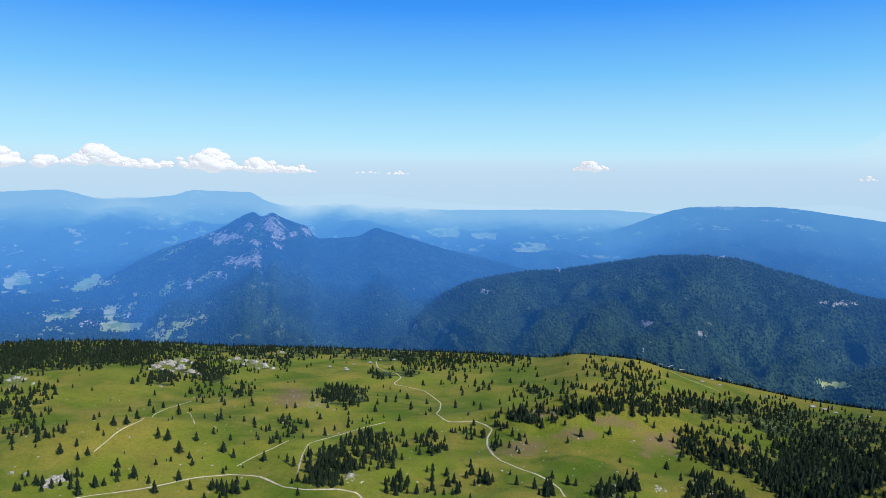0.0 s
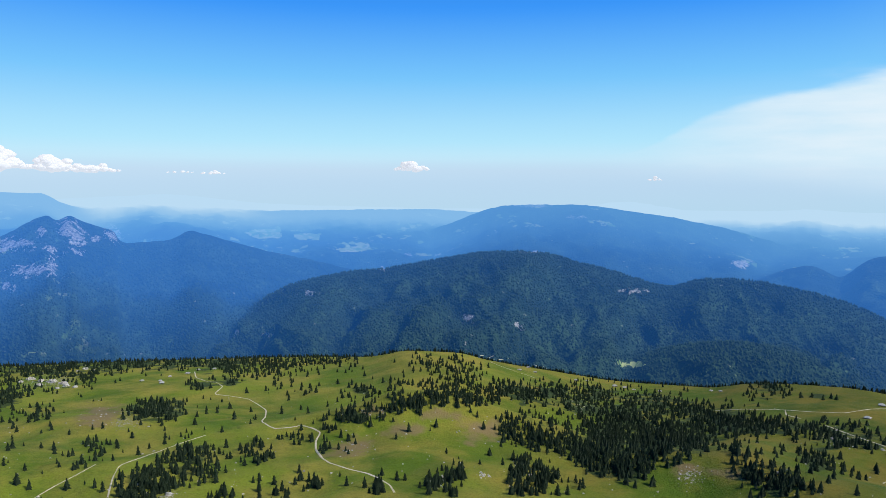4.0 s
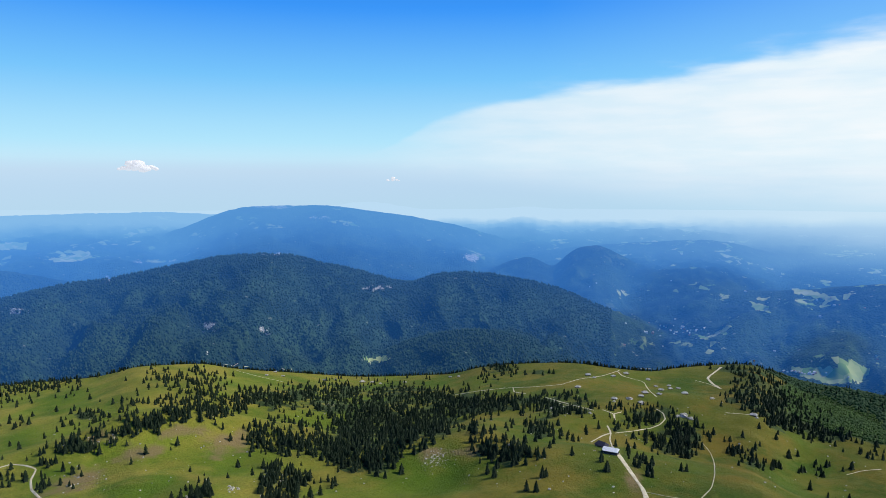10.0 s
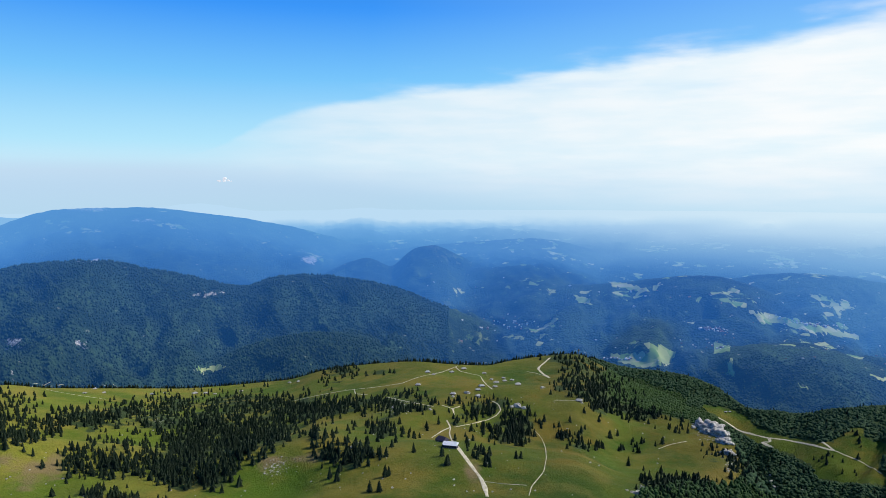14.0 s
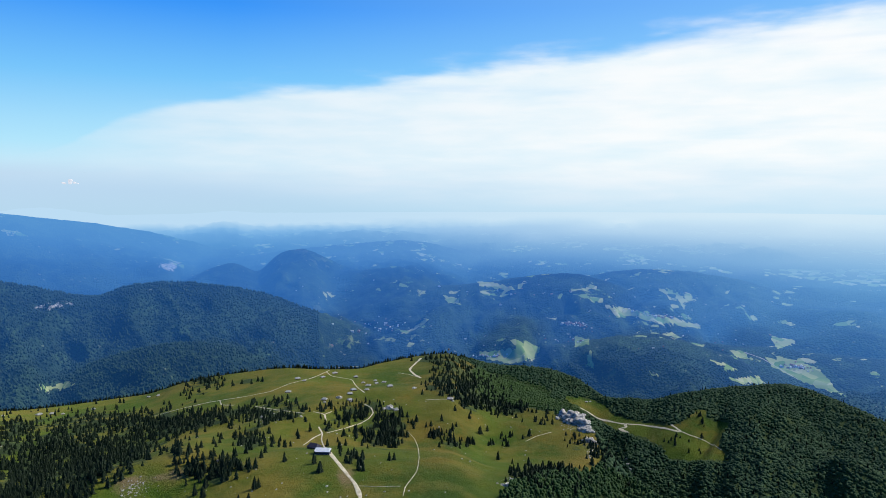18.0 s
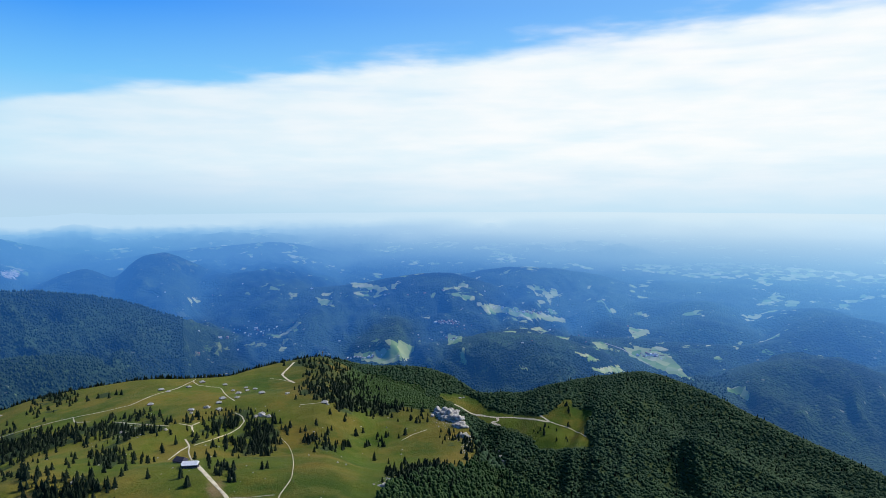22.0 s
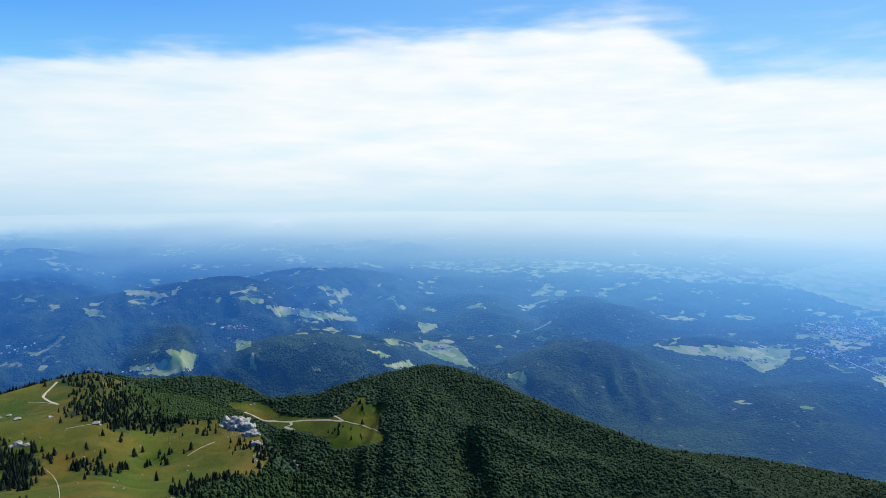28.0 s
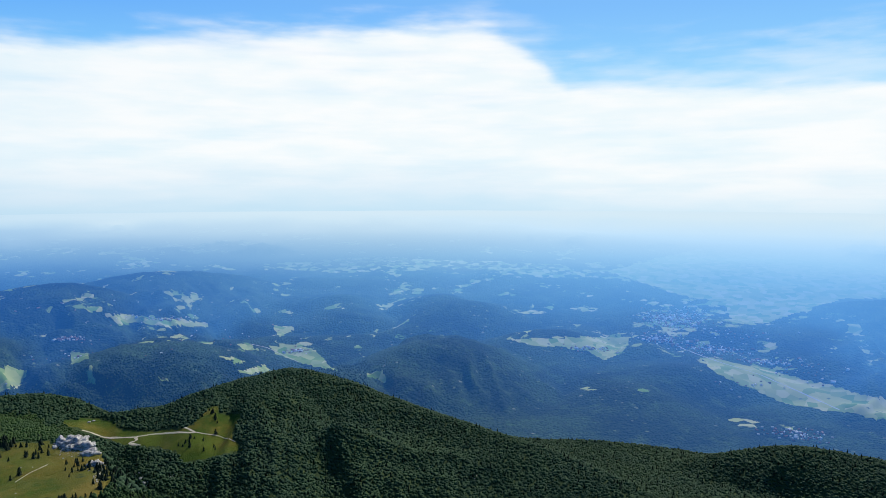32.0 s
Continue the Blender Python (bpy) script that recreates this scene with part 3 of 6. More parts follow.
# ---- what stands and lies on the land, by bearing and depression from the eye ----
GROVES = [
    (-30.5, -11.73, 4.16, 1.11, 620), (-26.1, -12.34, 3.93, 0.92, 480), (-32.5, -12.19, 2.77, 1.02, 330), (-28.7, -13.23, 4.16, 0.28, 26), (-21.8,
    -12.35, 2.77, 0.46, 60), (-21.5, -14.4, 1.66, 0.92, 60), (-19, -14.61, 2.22, 0.83, 70), (-14.2, -13.93, 2.22, 1.11, 60), (-15.5, -12.98, 4.16,
    0.55, 90), (-10.2, -13.23, 3.7, 0.46, 80), (-6.5, -13.55, 2.77, 0.37, 60), (-2.8, -13.74, 2.77, 0.55, 80), (0.5, -14.28, 3.7, 0.69, 110), (4.7,
    -13.99, 3.23, 0.46, 60), (3.1, -14.7, 2.31, 0.37, 24), (-4.6, -15.2, 1.39, 0.42, 34), (-2.5, -15.09, 1.29, 0.37, 24), (-32, -15.52, 1.29, 2.22,
    75), (-30.2, -14.81, 1.29, 0.65, 30)]
GROVES += [
    (-31.4, -17.14, 1.48, 0.83, 28), (-8.4, -16.74, 1.76, 0.69, 80), (-15.8, -16.21, 1.02, 0.55, 20), (-18.2, -15.82, 1.85, 0.55, 22), (-18.6, -17.04,
    1.85, 0.83, 14), (-25.9, -17.26, 1.39, 0.65, 8), (-23.1, -16.72, 2.08, 0.74, 9), (-15.2, -18.17, 1.85, 1.02, 12), (-8.4, -21.67, 2.54, 1.39, 120),
    (-6.5, -19.92, 1.94, 1.02, 60), (-4.6, -21.38, 1.29, 1.2, 40), (-10.3, -22.7, 1.66, 1.02, 40), (-0.9, -20.66, 1.29, 0.92, 40), (-3.5, -23.79,
    0.92, 0.92, 30), (-17.5, -23.3, 1.85, 0.55, 30), (2.9, -19.98, 1.16, 0.46, 18), (4.8, -18.85, 1.29, 0.55, 30), (7.1, -18.33, 1.11, 0.55, 28),
    (7.8, -16.33, 0.83, 0.46, 20)]
GROVES += [
    (3.9, -23.34, 0.92, 0.46, 14), (9.1, -23.92, 1.16, 0.55, 20), (2.7, -22.74, 0.69, 0.42, 8), (0.8, -24.14, 1.16, 0.83, 20), (-13, -19.18, 1.16,
    0.74, 14), (-14.3, -19.92, 1.16, 0.46, 10), (-11.8, -19.04, 0.92, 0.55, 12), (-24.1, -21.18, 6.93, 1.29, 14), (-27.5, -18.72, 2.77, 1.62, 6),
    (-3.7, -16.94, 9.24, 1.2, 22), (-16.1, -21.42, 4.16, 1.2, 7), (-6, -18.64, 4.62, 0.74, 8), (5.7, -15.53, 5.54, 0.92, 18), (8.5, -14.54, 2.77,
    0.46, 12), (10.4, -16.65, 2.31, 0.55, 8), (-1.8, -19.58, 4.62, 1.2, 9), (-30.1, -20.75, 2.31, 0.69, 26), (6.5, -20.13, 0.69, 0.37, 8), (13.4,
    -14.23, 1.39, 1.29, 40)]
GROVES += [
    (14.8, -15.91, 1.94, 1.2, 75), (16.2, -14.61, 1.76, 1.02, 50), (12, -17.56, 1.76, 0.69, 50), (10.6, -16.19, 1.16, 0.74, 16), (16.7, -17.28, 1.76,
    0.74, 50), (18.6, -16.43, 1.94, 0.83, 70), (21, -16.44, 1.94, 0.74, 70), (23.3, -16.43, 1.76, 0.65, 60), (25.1, -15.96, 1.85, 0.55, 45), (27,
    -16.36, 1.76, 0.74, 70), (20, -19.72, 1.2, 0.83, 26), (21.8, -20.2, 1.29, 0.92, 40), (23.8, -20.18, 1.76, 0.74, 55), (20.9, -18.64, 1.85, 0.46,
    14), (24.2, -17.74, 0.92, 0.74, 12), (25.6, -18.59, 1.29, 0.92, 22), (26.1, -20.73, 1.48, 0.74, 55), (28, -19.51, 2.08, 1.85, 230), (29.8, -17.7,
    2.08, 1.48, 170)]
GROVES += [
    (31.7, -19.33, 2.31, 1.66, 260), (34, -19.19, 2.31, 1.29, 190), (29.4, -21.87, 2.08, 0.74, 80), (32.1, -16.59, 2.08, 0.74, 70), (34.4, -16.89,
    2.54, 0.65, 90), (37.1, -17.55, 2.54, 0.83, 120), (39.7, -17.53, 2.08, 0.65, 80), (42.2, -17.06, 2.08, 0.42, 60), (44.7, -17.43, 2.54, 0.74, 90),
    (46.6, -17.33, 1.66, 0.65, 40), (21.1, -22.5, 1.02, 1.02, 42), (22.8, -22.91, 0.83, 1.16, 45), (20.9, -23.95, 1.29, 0.46, 25), (25.7, -23.27,
    0.92, 0.37, 8), (13.8, -23.57, 1.02, 0.55, 22), (15.7, -23.03, 0.65, 0.55, 18), (15.7, -24.22, 1.16, 0.46, 14), (37.6, -19.61, 1.48, 0.55, 22),
    (39.3, -20.87, 1.39, 0.74, 40)]
GROVES += [
    (40.7, -21.73, 0.83, 0.55, 25), (41.3, -21.25, 1.48, 0.46, 25), (43.2, -19.2, 1.02, 0.74, 40), (41, -19.25, 2.08, 0.55, 14), (45.5, -19.48, 1.39,
    0.46, 8), (44.3, -19.65, 0.69, 0.32, 6), (40, -14.53, 1.29, 0.37, 25), (41.1, -15.08, 0.65, 0.37, 10), (43.3, -14.86, 0.65, 0.23, 8), (34.4,
    -16.03, 0.83, 0.55, 15), (51.7, -18.03, 1.66, 0.83, 44), (53.1, -17.54, 1.29, 0.51, 30), (54, -19.66, 1.85, 0.92, 130), (55, -18.59, 1.39, 0.65,
    60), (49.8, -17.64, 0.65, 0.46, 9), (50.3, -20.01, 0.83, 0.74, 12), (51.5, -21.04, 0.46, 0.55, 14), (52.2, -21.65, 0.32, 0.55, 9), (49.8, -19.16,
    0.83, 0.37, 7)]
GROVES += [
    (50.9, -18.49, 1.02, 0.65, 16), (57.2, -19.06, 0.92, 0.46, 8), (58.6, -19.81, 0.74, 0.46, 14), (60, -20.33, 1.02, 0.28, 20), (62.6, -20.25, 1.76,
    0.18, 14), (64, -19.94, 0.37, 0.18, 6), (59.1, -19.35, 1.39, 0.74, 9), (58.1, -15.99, 0.65, 0.37, 12), (59, -15.51, 0.83, 0.69, 22), (59.9,
    -16.31, 0.65, 0.55, 18), (61, -15.89, 1.02, 1.57, 110), (61.7, -17.12, 1.29, 0.69, 60), (63.4, -17.14, 1.66, 0.6, 60), (62.5, -15.78, 1.02, 1.11,
    80), (59.9, -14.67, 1.29, 0.46, 12), (58.1, -13.72, 1.76, 0.28, 26), (65.5, -17.68, 2.31, 0.55, 34), (66.9, -18.43, 1.2, 0.37, 12), (67.1, -22.32,
    2.08, 0.65, 70)]
GROVES += [
    (69, -22.36, 1.85, 0.55, 50), (66.7, -22.72, 2.08, 1.02, 90), (69.3, -23.42, 2.08, 0.83, 90), (72.4, -20.75, 1.39, 1.11, 60), (66.2, -17.36, 1.85,
    0.37, 16), (65.3, -19.62, 2.77, 0.37, 8), (66.7, -19.63, 0.92, 0.23, 5), (78.4, -19.2, 1.39, 0.55, 14), (79.5, -19.47, 0.65, 0.37, 8), (79.9,
    -17.19, 0.83, 0.55, 10)]
FORESTS = [
    (-0.1, -13.94, 1.39, 0.92, 70), (1.6, -13.61, 1.85, 0.65, 70), (1.1, -14.5, 1.85, 0.65, 40), (4.3, -13.75, 2.31, 0.55, 80), (7, -13.45, 2.08,
    0.42, 60), (6.2, -13.9, 1.39, 0.55, 40), (9.4, -13.4, 1.39, 0.23, 25), (1.4, -15.52, 0.83, 0.55, 14), (3, -15.95, 0.74, 0.65, 14), (6.8, -16.68,
    0.83, 0.46, 22), (8.9, -16.94, 1.02, 0.42, 12), (11.1, -16.37, 0.92, 0.55, 20), (11.7, -17.26, 1.16, 0.46, 20), (6.6, -17.87, 0.83, 0.92, 28),
    (5.5, -18.68, 0.83, 0.65, 18), (8.8, -18.68, 0.92, 0.55, 14), (10.9, -17.87, 1.29, 0.46, 30), (13, -17.39, 1.39, 0.46, 36), (13.9, -14.3, 1.02,
    1.16, 40)]
FORESTS += [
    (15, -15.67, 0.92, 1.16, 45), (14.5, -17.11, 1.62, 0.46, 45), (16.5, -15.78, 1.16, 1.39, 55), (17.8, -16.95, 1.39, 0.83, 60), (19.6, -16.42, 2.08,
    0.83, 90), (21.4, -16.09, 1.85, 0.65, 70), (24.2, -16.21, 1.85, 0.65, 60), (23.3, -15.51, 1.39, 0.37, 20), (26, -16.71, 2.08, 1.02, 90), (27.9,
    -18.07, 1.85, 1.85, 170), (30.7, -18.11, 2.31, 1.85, 220), (29.8, -20.7, 2.31, 1.39, 160), (25.1, -18.64, 1.39, 0.92, 35), (22.3, -19.16, 1.85,
    0.92, 45), (20, -19.45, 0.92, 1.02, 30), (25.1, -20.36, 1.39, 0.65, 40), (27.4, -21.93, 1.16, 0.92, 45), (21.3, -22.26, 1.16, 0.92, 50), (23.1,
    -22.79, 0.92, 0.65, 30)]
FORESTS += [
    (20.6, -23.65, 0.83, 0.46, 20), (15.4, -22.78, 1.02, 0.65, 30), (-1, -20.36, 0.69, 0.65, 20), (4.6, -20.49, 0.65, 0.55, 14), (2.2, -19.88, 1.39,
    0.37, 14), (27.4, -15.51, 1.85, 0.37, 40), (30, -15.9, 1.39, 0.46, 40), (33.6, -18.55, 1.85, 1.39, 150), (36.4, -17.63, 2.08, 1.02, 140), (39.2,
    -17.33, 2.08, 0.74, 110), (35.4, -16.77, 1.85, 0.55, 60), (42, -17.09, 1.85, 0.55, 70), (44.7, -17.07, 2.08, 0.65, 80), (46, -17.83, 1.39, 0.55,
    36), (42.4, -18.06, 0.83, 0.46, 20), (43.1, -19.3, 1.16, 0.55, 36), (40.1, -16.2, 1.39, 0.32, 20), (40.8, -14.63, 1.62, 0.46, 26), (37.3, -16.29,
    1.85, 0.46, 40)]
FORESTS += [
    (39, -20.36, 1.16, 1.02, 50), (40.4, -21.36, 1.16, 0.65, 40), (42.2, -20.84, 0.65, 0.46, 16), (49.5, -17.55, 1.39, 0.55, 26), (50.8, -18.05, 1.85,
    0.65, 40), (52.5, -17.46, 1.16, 0.46, 20), (53.8, -19.35, 2.08, 1.02, 150), (54.6, -18.04, 1.16, 0.55, 30), (50.9, -20.71, 0.65, 0.65, 18), (52,
    -21.59, 0.46, 0.74, 14), (58.6, -15.32, 0.92, 0.92, 36), (59.9, -15.74, 1.16, 1.16, 50), (61.3, -14.76, 1.62, 1.85, 110), (62.8, -16.09, 1.85,
    1.39, 110), (63.9, -17.06, 1.39, 1.16, 60), (59.8, -13.96, 0.83, 0.42, 10), (58.6, -19.48, 0.92, 0.46, 20), (59.7, -20.25, 0.74, 0.37, 20), (61.9,
    -20.31, 1.85, 0.18, 20)]
FORESTS += [
    (58.3, -12.93, 2.77, 0.37, 50), (38.5, -15.15, 0.46, 0.92, 12), (-24.2, -12.25, 1.76, 1.2, 330), (-20.1, -12.73, 4.16, 1.11, 520), (-21.6, -13.95,
    1.85, 0.92, 170), (-18.4, -14.2, 1.85, 0.83, 160), (-14.3, -13.5, 2.22, 1.2, 200), (-13, -12.8, 2.77, 0.37, 120), (-7.9, -13.14, 4.16, 0.37, 150),
    (-3, -13.55, 2.77, 0.42, 110), (-1.6, -14.05, 1.85, 0.55, 80), (-4.8, -15.15, 1.11, 0.46, 36), (-8.4, -16.52, 1.57, 0.55, 70), (-15.8, -16.06,
    0.74, 0.65, 14), (-18.9, -15.89, 1.29, 0.74, 14)]
# Closed stands of spruce: trees to a square degree of sight (in hundreds) and the outline.
STANDS = [
    (4.2, [(-32.5, -10.65), (-29.7, -10.81), (-25.3, -11.34), (-22.9, -11.67), (-23.1, -12.78), (-25.4, -13.19), (-29.1, -13.19), (-31.9, -13.11), (-32.6, -13.14)]),
    (1.4, [(-32.6, -14.09), (-30.6, -14.38), (-29.5, -15.11), (-30.3, -16.73), (-31.7, -17.26), (-32.8, -17.83)]),
    (2.2, [(-23.0, -13.84), (-21.8, -13.1), (-20.7, -13.4), (-20.2, -14.29), (-21.5, -15.23), (-22.8, -15.1)]),
    (2.2, [(-20.6, -12.78), (-19.6, -13.49), (-17.3, -14.09), (-16.9, -15.05), (-18.1, -15.22), (-19.8, -14.83), (-20.4, -14.06)]),
    (1.6, [(-16.4, -13.28), (-12.9, -13.03), (-12.0, -13.95), (-14.2, -14.49), (-16.0, -14.6)]),
    (2.0, [(-22.9, -11.33), (-12.0, -12.71), (-10.2, -13.8), (-12.9, -13.91), (-15.9, -13.09), (-20.2, -12.93), (-21.8, -12.26)]),
    (1.1, [(-12.0, -12.71), (3.8, -13.15), (8.4, -13.46), (5.7, -14.32), (2.9, -14.16), (-0.4, -15.09), (-4.2, -14.84), (-6.5, -13.77), (-10.2, -13.67)]),
    (2.0, [(-10.2, -16.22), (-8.4, -15.99), (-6.0, -16.28), (-6.0, -17.33), (-8.4, -17.69), (-9.7, -17.2)]),
    (1.6, [(-11.0, -22.15), (-8.4, -20.61), (-6.5, -19.4), (-4.2, -19.68), (-4.6, -21.17), (-6.5, -22.37), (-8.4, -23.74), (-10.7, -23.4)]),
    (1.2, [(12.8, -13.17), (16.4, -13.98), (18.2, -15.82), (21.0, -16.77), (20.6, -17.64), (16.8, -17.31), (14.6, -15.67), (12.5, -14.26)]),]
STANDS += [
    (1.0, [(5.7, -18.01), (8.7, -16.82), (12.3, -15.99), (15.9, -16.17), (16.4, -17.5), (12.7, -18.17), (8.7, -18.92), (6.1, -18.88)]),
    (2.0, [(21.0, -16.33), (25.8, -16.36), (29.0, -15.88), (33.2, -16.2), (37.8, -16.62), (40.1, -17.11), (38.7, -18.27), (35.1, -19.36), (32.4, -20.56), (30.0, -22.34), (27.2, -22.61), (25.3, -21.15), (27.2, -19.85), (28.6, -18.53), (24.8, -17.69), (21.0, -17.43)]),
    (1.2, [(19.2, -18.48), (21.0, -17.87), (23.9, -18.56), (25.8, -20.72), (23.4, -21.14), (20.5, -20.67)]),
    (1.6, [(20.1, -22.35), (22.0, -21.55), (24.3, -22.42), (23.4, -24.08), (21.0, -24.04)]),
    (1.2, [(13.5, -22.85), (16.3, -22.19), (16.3, -23.43), (13.5, -23.87)]),
    (1.4, [(37.5, -21.03), (38.9, -19.56), (41.3, -20.23), (43.2, -21.09), (40.8, -21.72)]),
    (1.6, [(49.3, -18.15), (52.1, -16.73), (54.8, -17.23), (56.2, -19.26), (54.8, -19.99), (51.6, -19.98), (48.8, -18.82)]),
    (1.5, [(42.7, -16.74), (46.5, -16.26), (47.9, -17.33), (46.5, -18.24), (43.2, -18.5)]),
    (1.6, [(39.0, -14.49), (41.8, -13.84), (41.3, -14.96), (39.4, -15.84), (38.0, -16.26)]),
    (2.2, [(57.3, -13.31), (59.9, -12.96), (62.2, -14.29), (63.4, -15.9), (67.0, -17.5), (64.6, -18.01), (59.9, -16.76), (57.9, -16.09), (58.7, -14.98)]),
    (1.2, [(69.2, -18.91), (71.0, -19.23), (72.0, -20.43), (70.6, -20.94), (69.5, -20.17)]),
    (0.5, [(57.9, -15.73), (60.4, -13.82), (63.8, -15.21), (66.3, -17.99), (63.9, -18.5), (61.3, -17.54), (58.7, -16.51)]),]
LONE_TREES = [
    (-28, -21.93), (-26.9, -21.59), (-26.3, -22.11), (-25.4, -21.46), (-24.7, -22.26), (-24.2, -21.37), (-22.8, -22.61), (-21, -22), (-20.2, -22.74),
    (-16.6, -22.79), (-29.1, -18.96), (-28, -18.64), (-23.9, -17.56), (-24.1, -14.76), (-23.7, -14.6), (-20.9, -20.02), (-22.4, -18.83), (-21.7,
    -19.04), (-19.6, -19.35), (-17.6, -20.37), (-15.7, -21.3), (-12.1, -21.87), (-11, -22.36), (-5.8, -20.07), (-5.2, -17.53), (-4.5, -17.37), (-3.7,
    -17.38), (-2.4, -17.97), (-1.1, -17.53), (1.3, -17.83), (3.4, -17.93), (1.9, -16.85), (4.1, -16.37), (5, -17.49), (-0.6, -23.4), (-0.6, -24.07),
    (0.6, -22.98), (2.3, -23.13), (3.4, -22.98), (6.5, -23.49), (7.5, -22.78), (8, -23.71), (5.1, -22.05), (14, -19.29), (18.5, -21.38), (19.6,
    -22.07), (23.4, -22.9), (13.4, -24.29)]
LONE_TREES += [
    (24.2, -24.05), (25, -23.95), (29.7, -22.81), (30.4, -22.98), (31.8, -22.69), (33.8, -20.88), (39, -22.73), (39.8, -22.31), (39.6, -22.97), (43.7,
    -21.34), (42.5, -21.33), (46, -19.98), (48.4, -21.38), (48.8, -22.06), (43.6, -22.83), (45.1, -19.66), (32.3, -15.4), (33.7, -15.98), (38.5,
    -15.3), (32.8, -16.25), (12.5, -16.18), (10.2, -15.64), (22.1, -16.35), (11.7, -19.61), (10.7, -23.23), (10.5, -24.11), (42.1, -15.1), (48.1,
    -18.95), (47.1, -19.25), (43.2, -21.3), (42.2, -21.96), (46, -21.06), (48.9, -21.96), (48.4, -21.12), (43.9, -22.74), (42.3, -23.88), (43.1,
    -23.9), (54.6, -21.45), (55, -21.43), (55, -20.46), (61.3, -18.34), (62.2, -19.51), (62.8, -19.28), (61.3, -18.34), (49.4, -17.34), (44.2,
    -20.63), (44.5, -20.29), (43, -20.19)]
LONE_TREES += [
    (45.6, -19.86), (46.1, -20.03), (43.4, -19.98), (63.7, -21.4), (49.8, -20.58), (50.2, -21), (58.3, -14.59), (58.7, -14.13), (59.9, -19.29)]
PATHS = []
PATHS.append((3, [(-28.4, -22.09), (-23.7, -22.25), (-19.6, -21.98), (-17, -22.07), (-14.8, -22.4), (-13, -23.32), (-11.2, -23.66), (-8.4, -23.79), (-7, -24.1), (-6.5, -24.52)]))
PATHS.append((1.8, [(-26.9, -19.2), (-25, -17.9), (-23.6, -17.47), (-21.9, -16.84), (-19.9, -16.43)]))
PATHS.append((1.8, [(-11.9, -22.71), (-11.4, -21.09), (-10.9, -20.28), (-8.4, -19.77), (-6, -19.21), (-4.6, -18.94)]))
PATHS.append((1.8, [(-20.3, -17.22), (-20, -17.33), (-19.7, -18.11)]))
PATHS.append((1.5, [(-16.6, -21.5), (-15.2, -20.93), (-13.9, -20.5), (-12.5, -19.97)]))
PATHS.append((3, [(-5.3, -14.16), (-5.2, -14.61), (-4.4, -14.98), (-3.7, -15.08), (-3.2, -15.44), (-3.9, -15.96), (-2.3, -16.29), (-1.3, -16.52), (-0.6, -16.96), (0.1, -17.49), (-0, -18.01), (-0.3, -18.28), (0.3, -18.71), (0.8, -18.93), (2, -18.91), (2.9, -18.81), (3.8, -19.09), (4.4, -19.43), (4, -20.08), (4, -20.72), (4.5, -21.35), (5.1, -21.75), (6.8, -22.32), (8.2, -22.66), (9.1, -23.02), (10.1, -23.58), (10.5, -24.15)]))
PATHS.append((2.2, [(17.6, -13.74), (19, -14.34), (20.4, -14.79), (22.3, -15.33)]))
PATHS.append((2, [(17.1, -13.6), (20.4, -13.98), (23.2, -14.65)]))
PATHS.append((3.2, [(36.2, -16.76), (38.1, -16.44), (40.5, -16.15), (43, -15.98), (45, -15.75), (46.5, -15.24), (48.4, -14.88), (49.5, -14.46), (50.1, -14.19), (52.1, -14.12)]))
PATHS.append((3, [(41.1, -16.08), (41.2, -16.45), (42.2, -16.56)]))
PATHS.append((3, [(49.5, -14.46), (49.9, -14.81), (51.6, -15.16), (51.8, -15.52), (52.1, -15.85), (52.6, -16.2)]))
PATHS.append((3, [(43.8, -16.79), (44.2, -16.87), (45, -17.06), (46.2, -17.31), (47.7, -17.58)]))
PATHS.append((3, [(48.8, -18.67), (49.1, -19.18), (48.4, -19.45), (47.9, -19.76), (47.5, -19.98)]))
PATHS.append((3, [(49.1, -19.18), (49, -19.66), (49.2, -20.17), (49.6, -20.59)]))
PATHS.append((2.8, [(49.4, -19.18), (50.8, -18.92), (52.2, -18.58), (52.9, -18.25), (53.3, -17.8), (53.1, -17.37), (52.6, -17.12)]))
PATHS.append((3, [(48.4, -17.49), (49.3, -17.74), (49.4, -18.22)]))
PATHS.append((2.5, [(49.3, -17.74), (49.9, -17.55)]))
PATHS.append((4.5, [(49.6, -20.59), (50.3, -21.42), (51, -22.24), (51.7, -23.05), (52, -23.66), (52.2, -24.34)]))
PATHS.append((1.2, [(55.7, -24.14), (55.9, -23.44), (56.9, -22.35), (57.1, -21.3), (57, -20.47), (56.7, -19.85), (56.1, -19.25)]))
PATHS.append((1.2, [(52, -23.24), (53.6, -23.37), (55.5, -23.39)]))
PATHS.append((4, [(57.3, -13.58), (56.3, -14.47), (56.7, -14.85), (57.3, -15.17)]))
PATHS.append((2, [(55.4, -14.73), (56.3, -14.87), (57.3, -15.17)]))
PATHS.append((2, [(57.7, -16.89), (59.2, -16.83), (59.9, -16.87)]))
PATHS.append((4.5, [(70.4, -17.21), (70.9, -17.42), (71.9, -17.97), (73.8, -18.22), (75.2, -18.17), (77, -18.26), (77.9, -18.38), (78.3, -18.4), (78, -18.2), (77.5, -17.93)]))
PATHS.append((3.5, [(77, -18.26), (77.6, -18.31), (78.3, -18.4)]))
PATHS.append((5, [(74, -18.21), (74.1, -18.47), (73.5, -18.57), (74, -18.77), (74.3, -18.85)]))
PATHS.append((3, [(78.3, -18.4), (80.2, -18.88), (81.3, -19.38)]))
PATHS.append((1.6, [(66, -19.97), (66.9, -19.54), (68.1, -19.19)]))
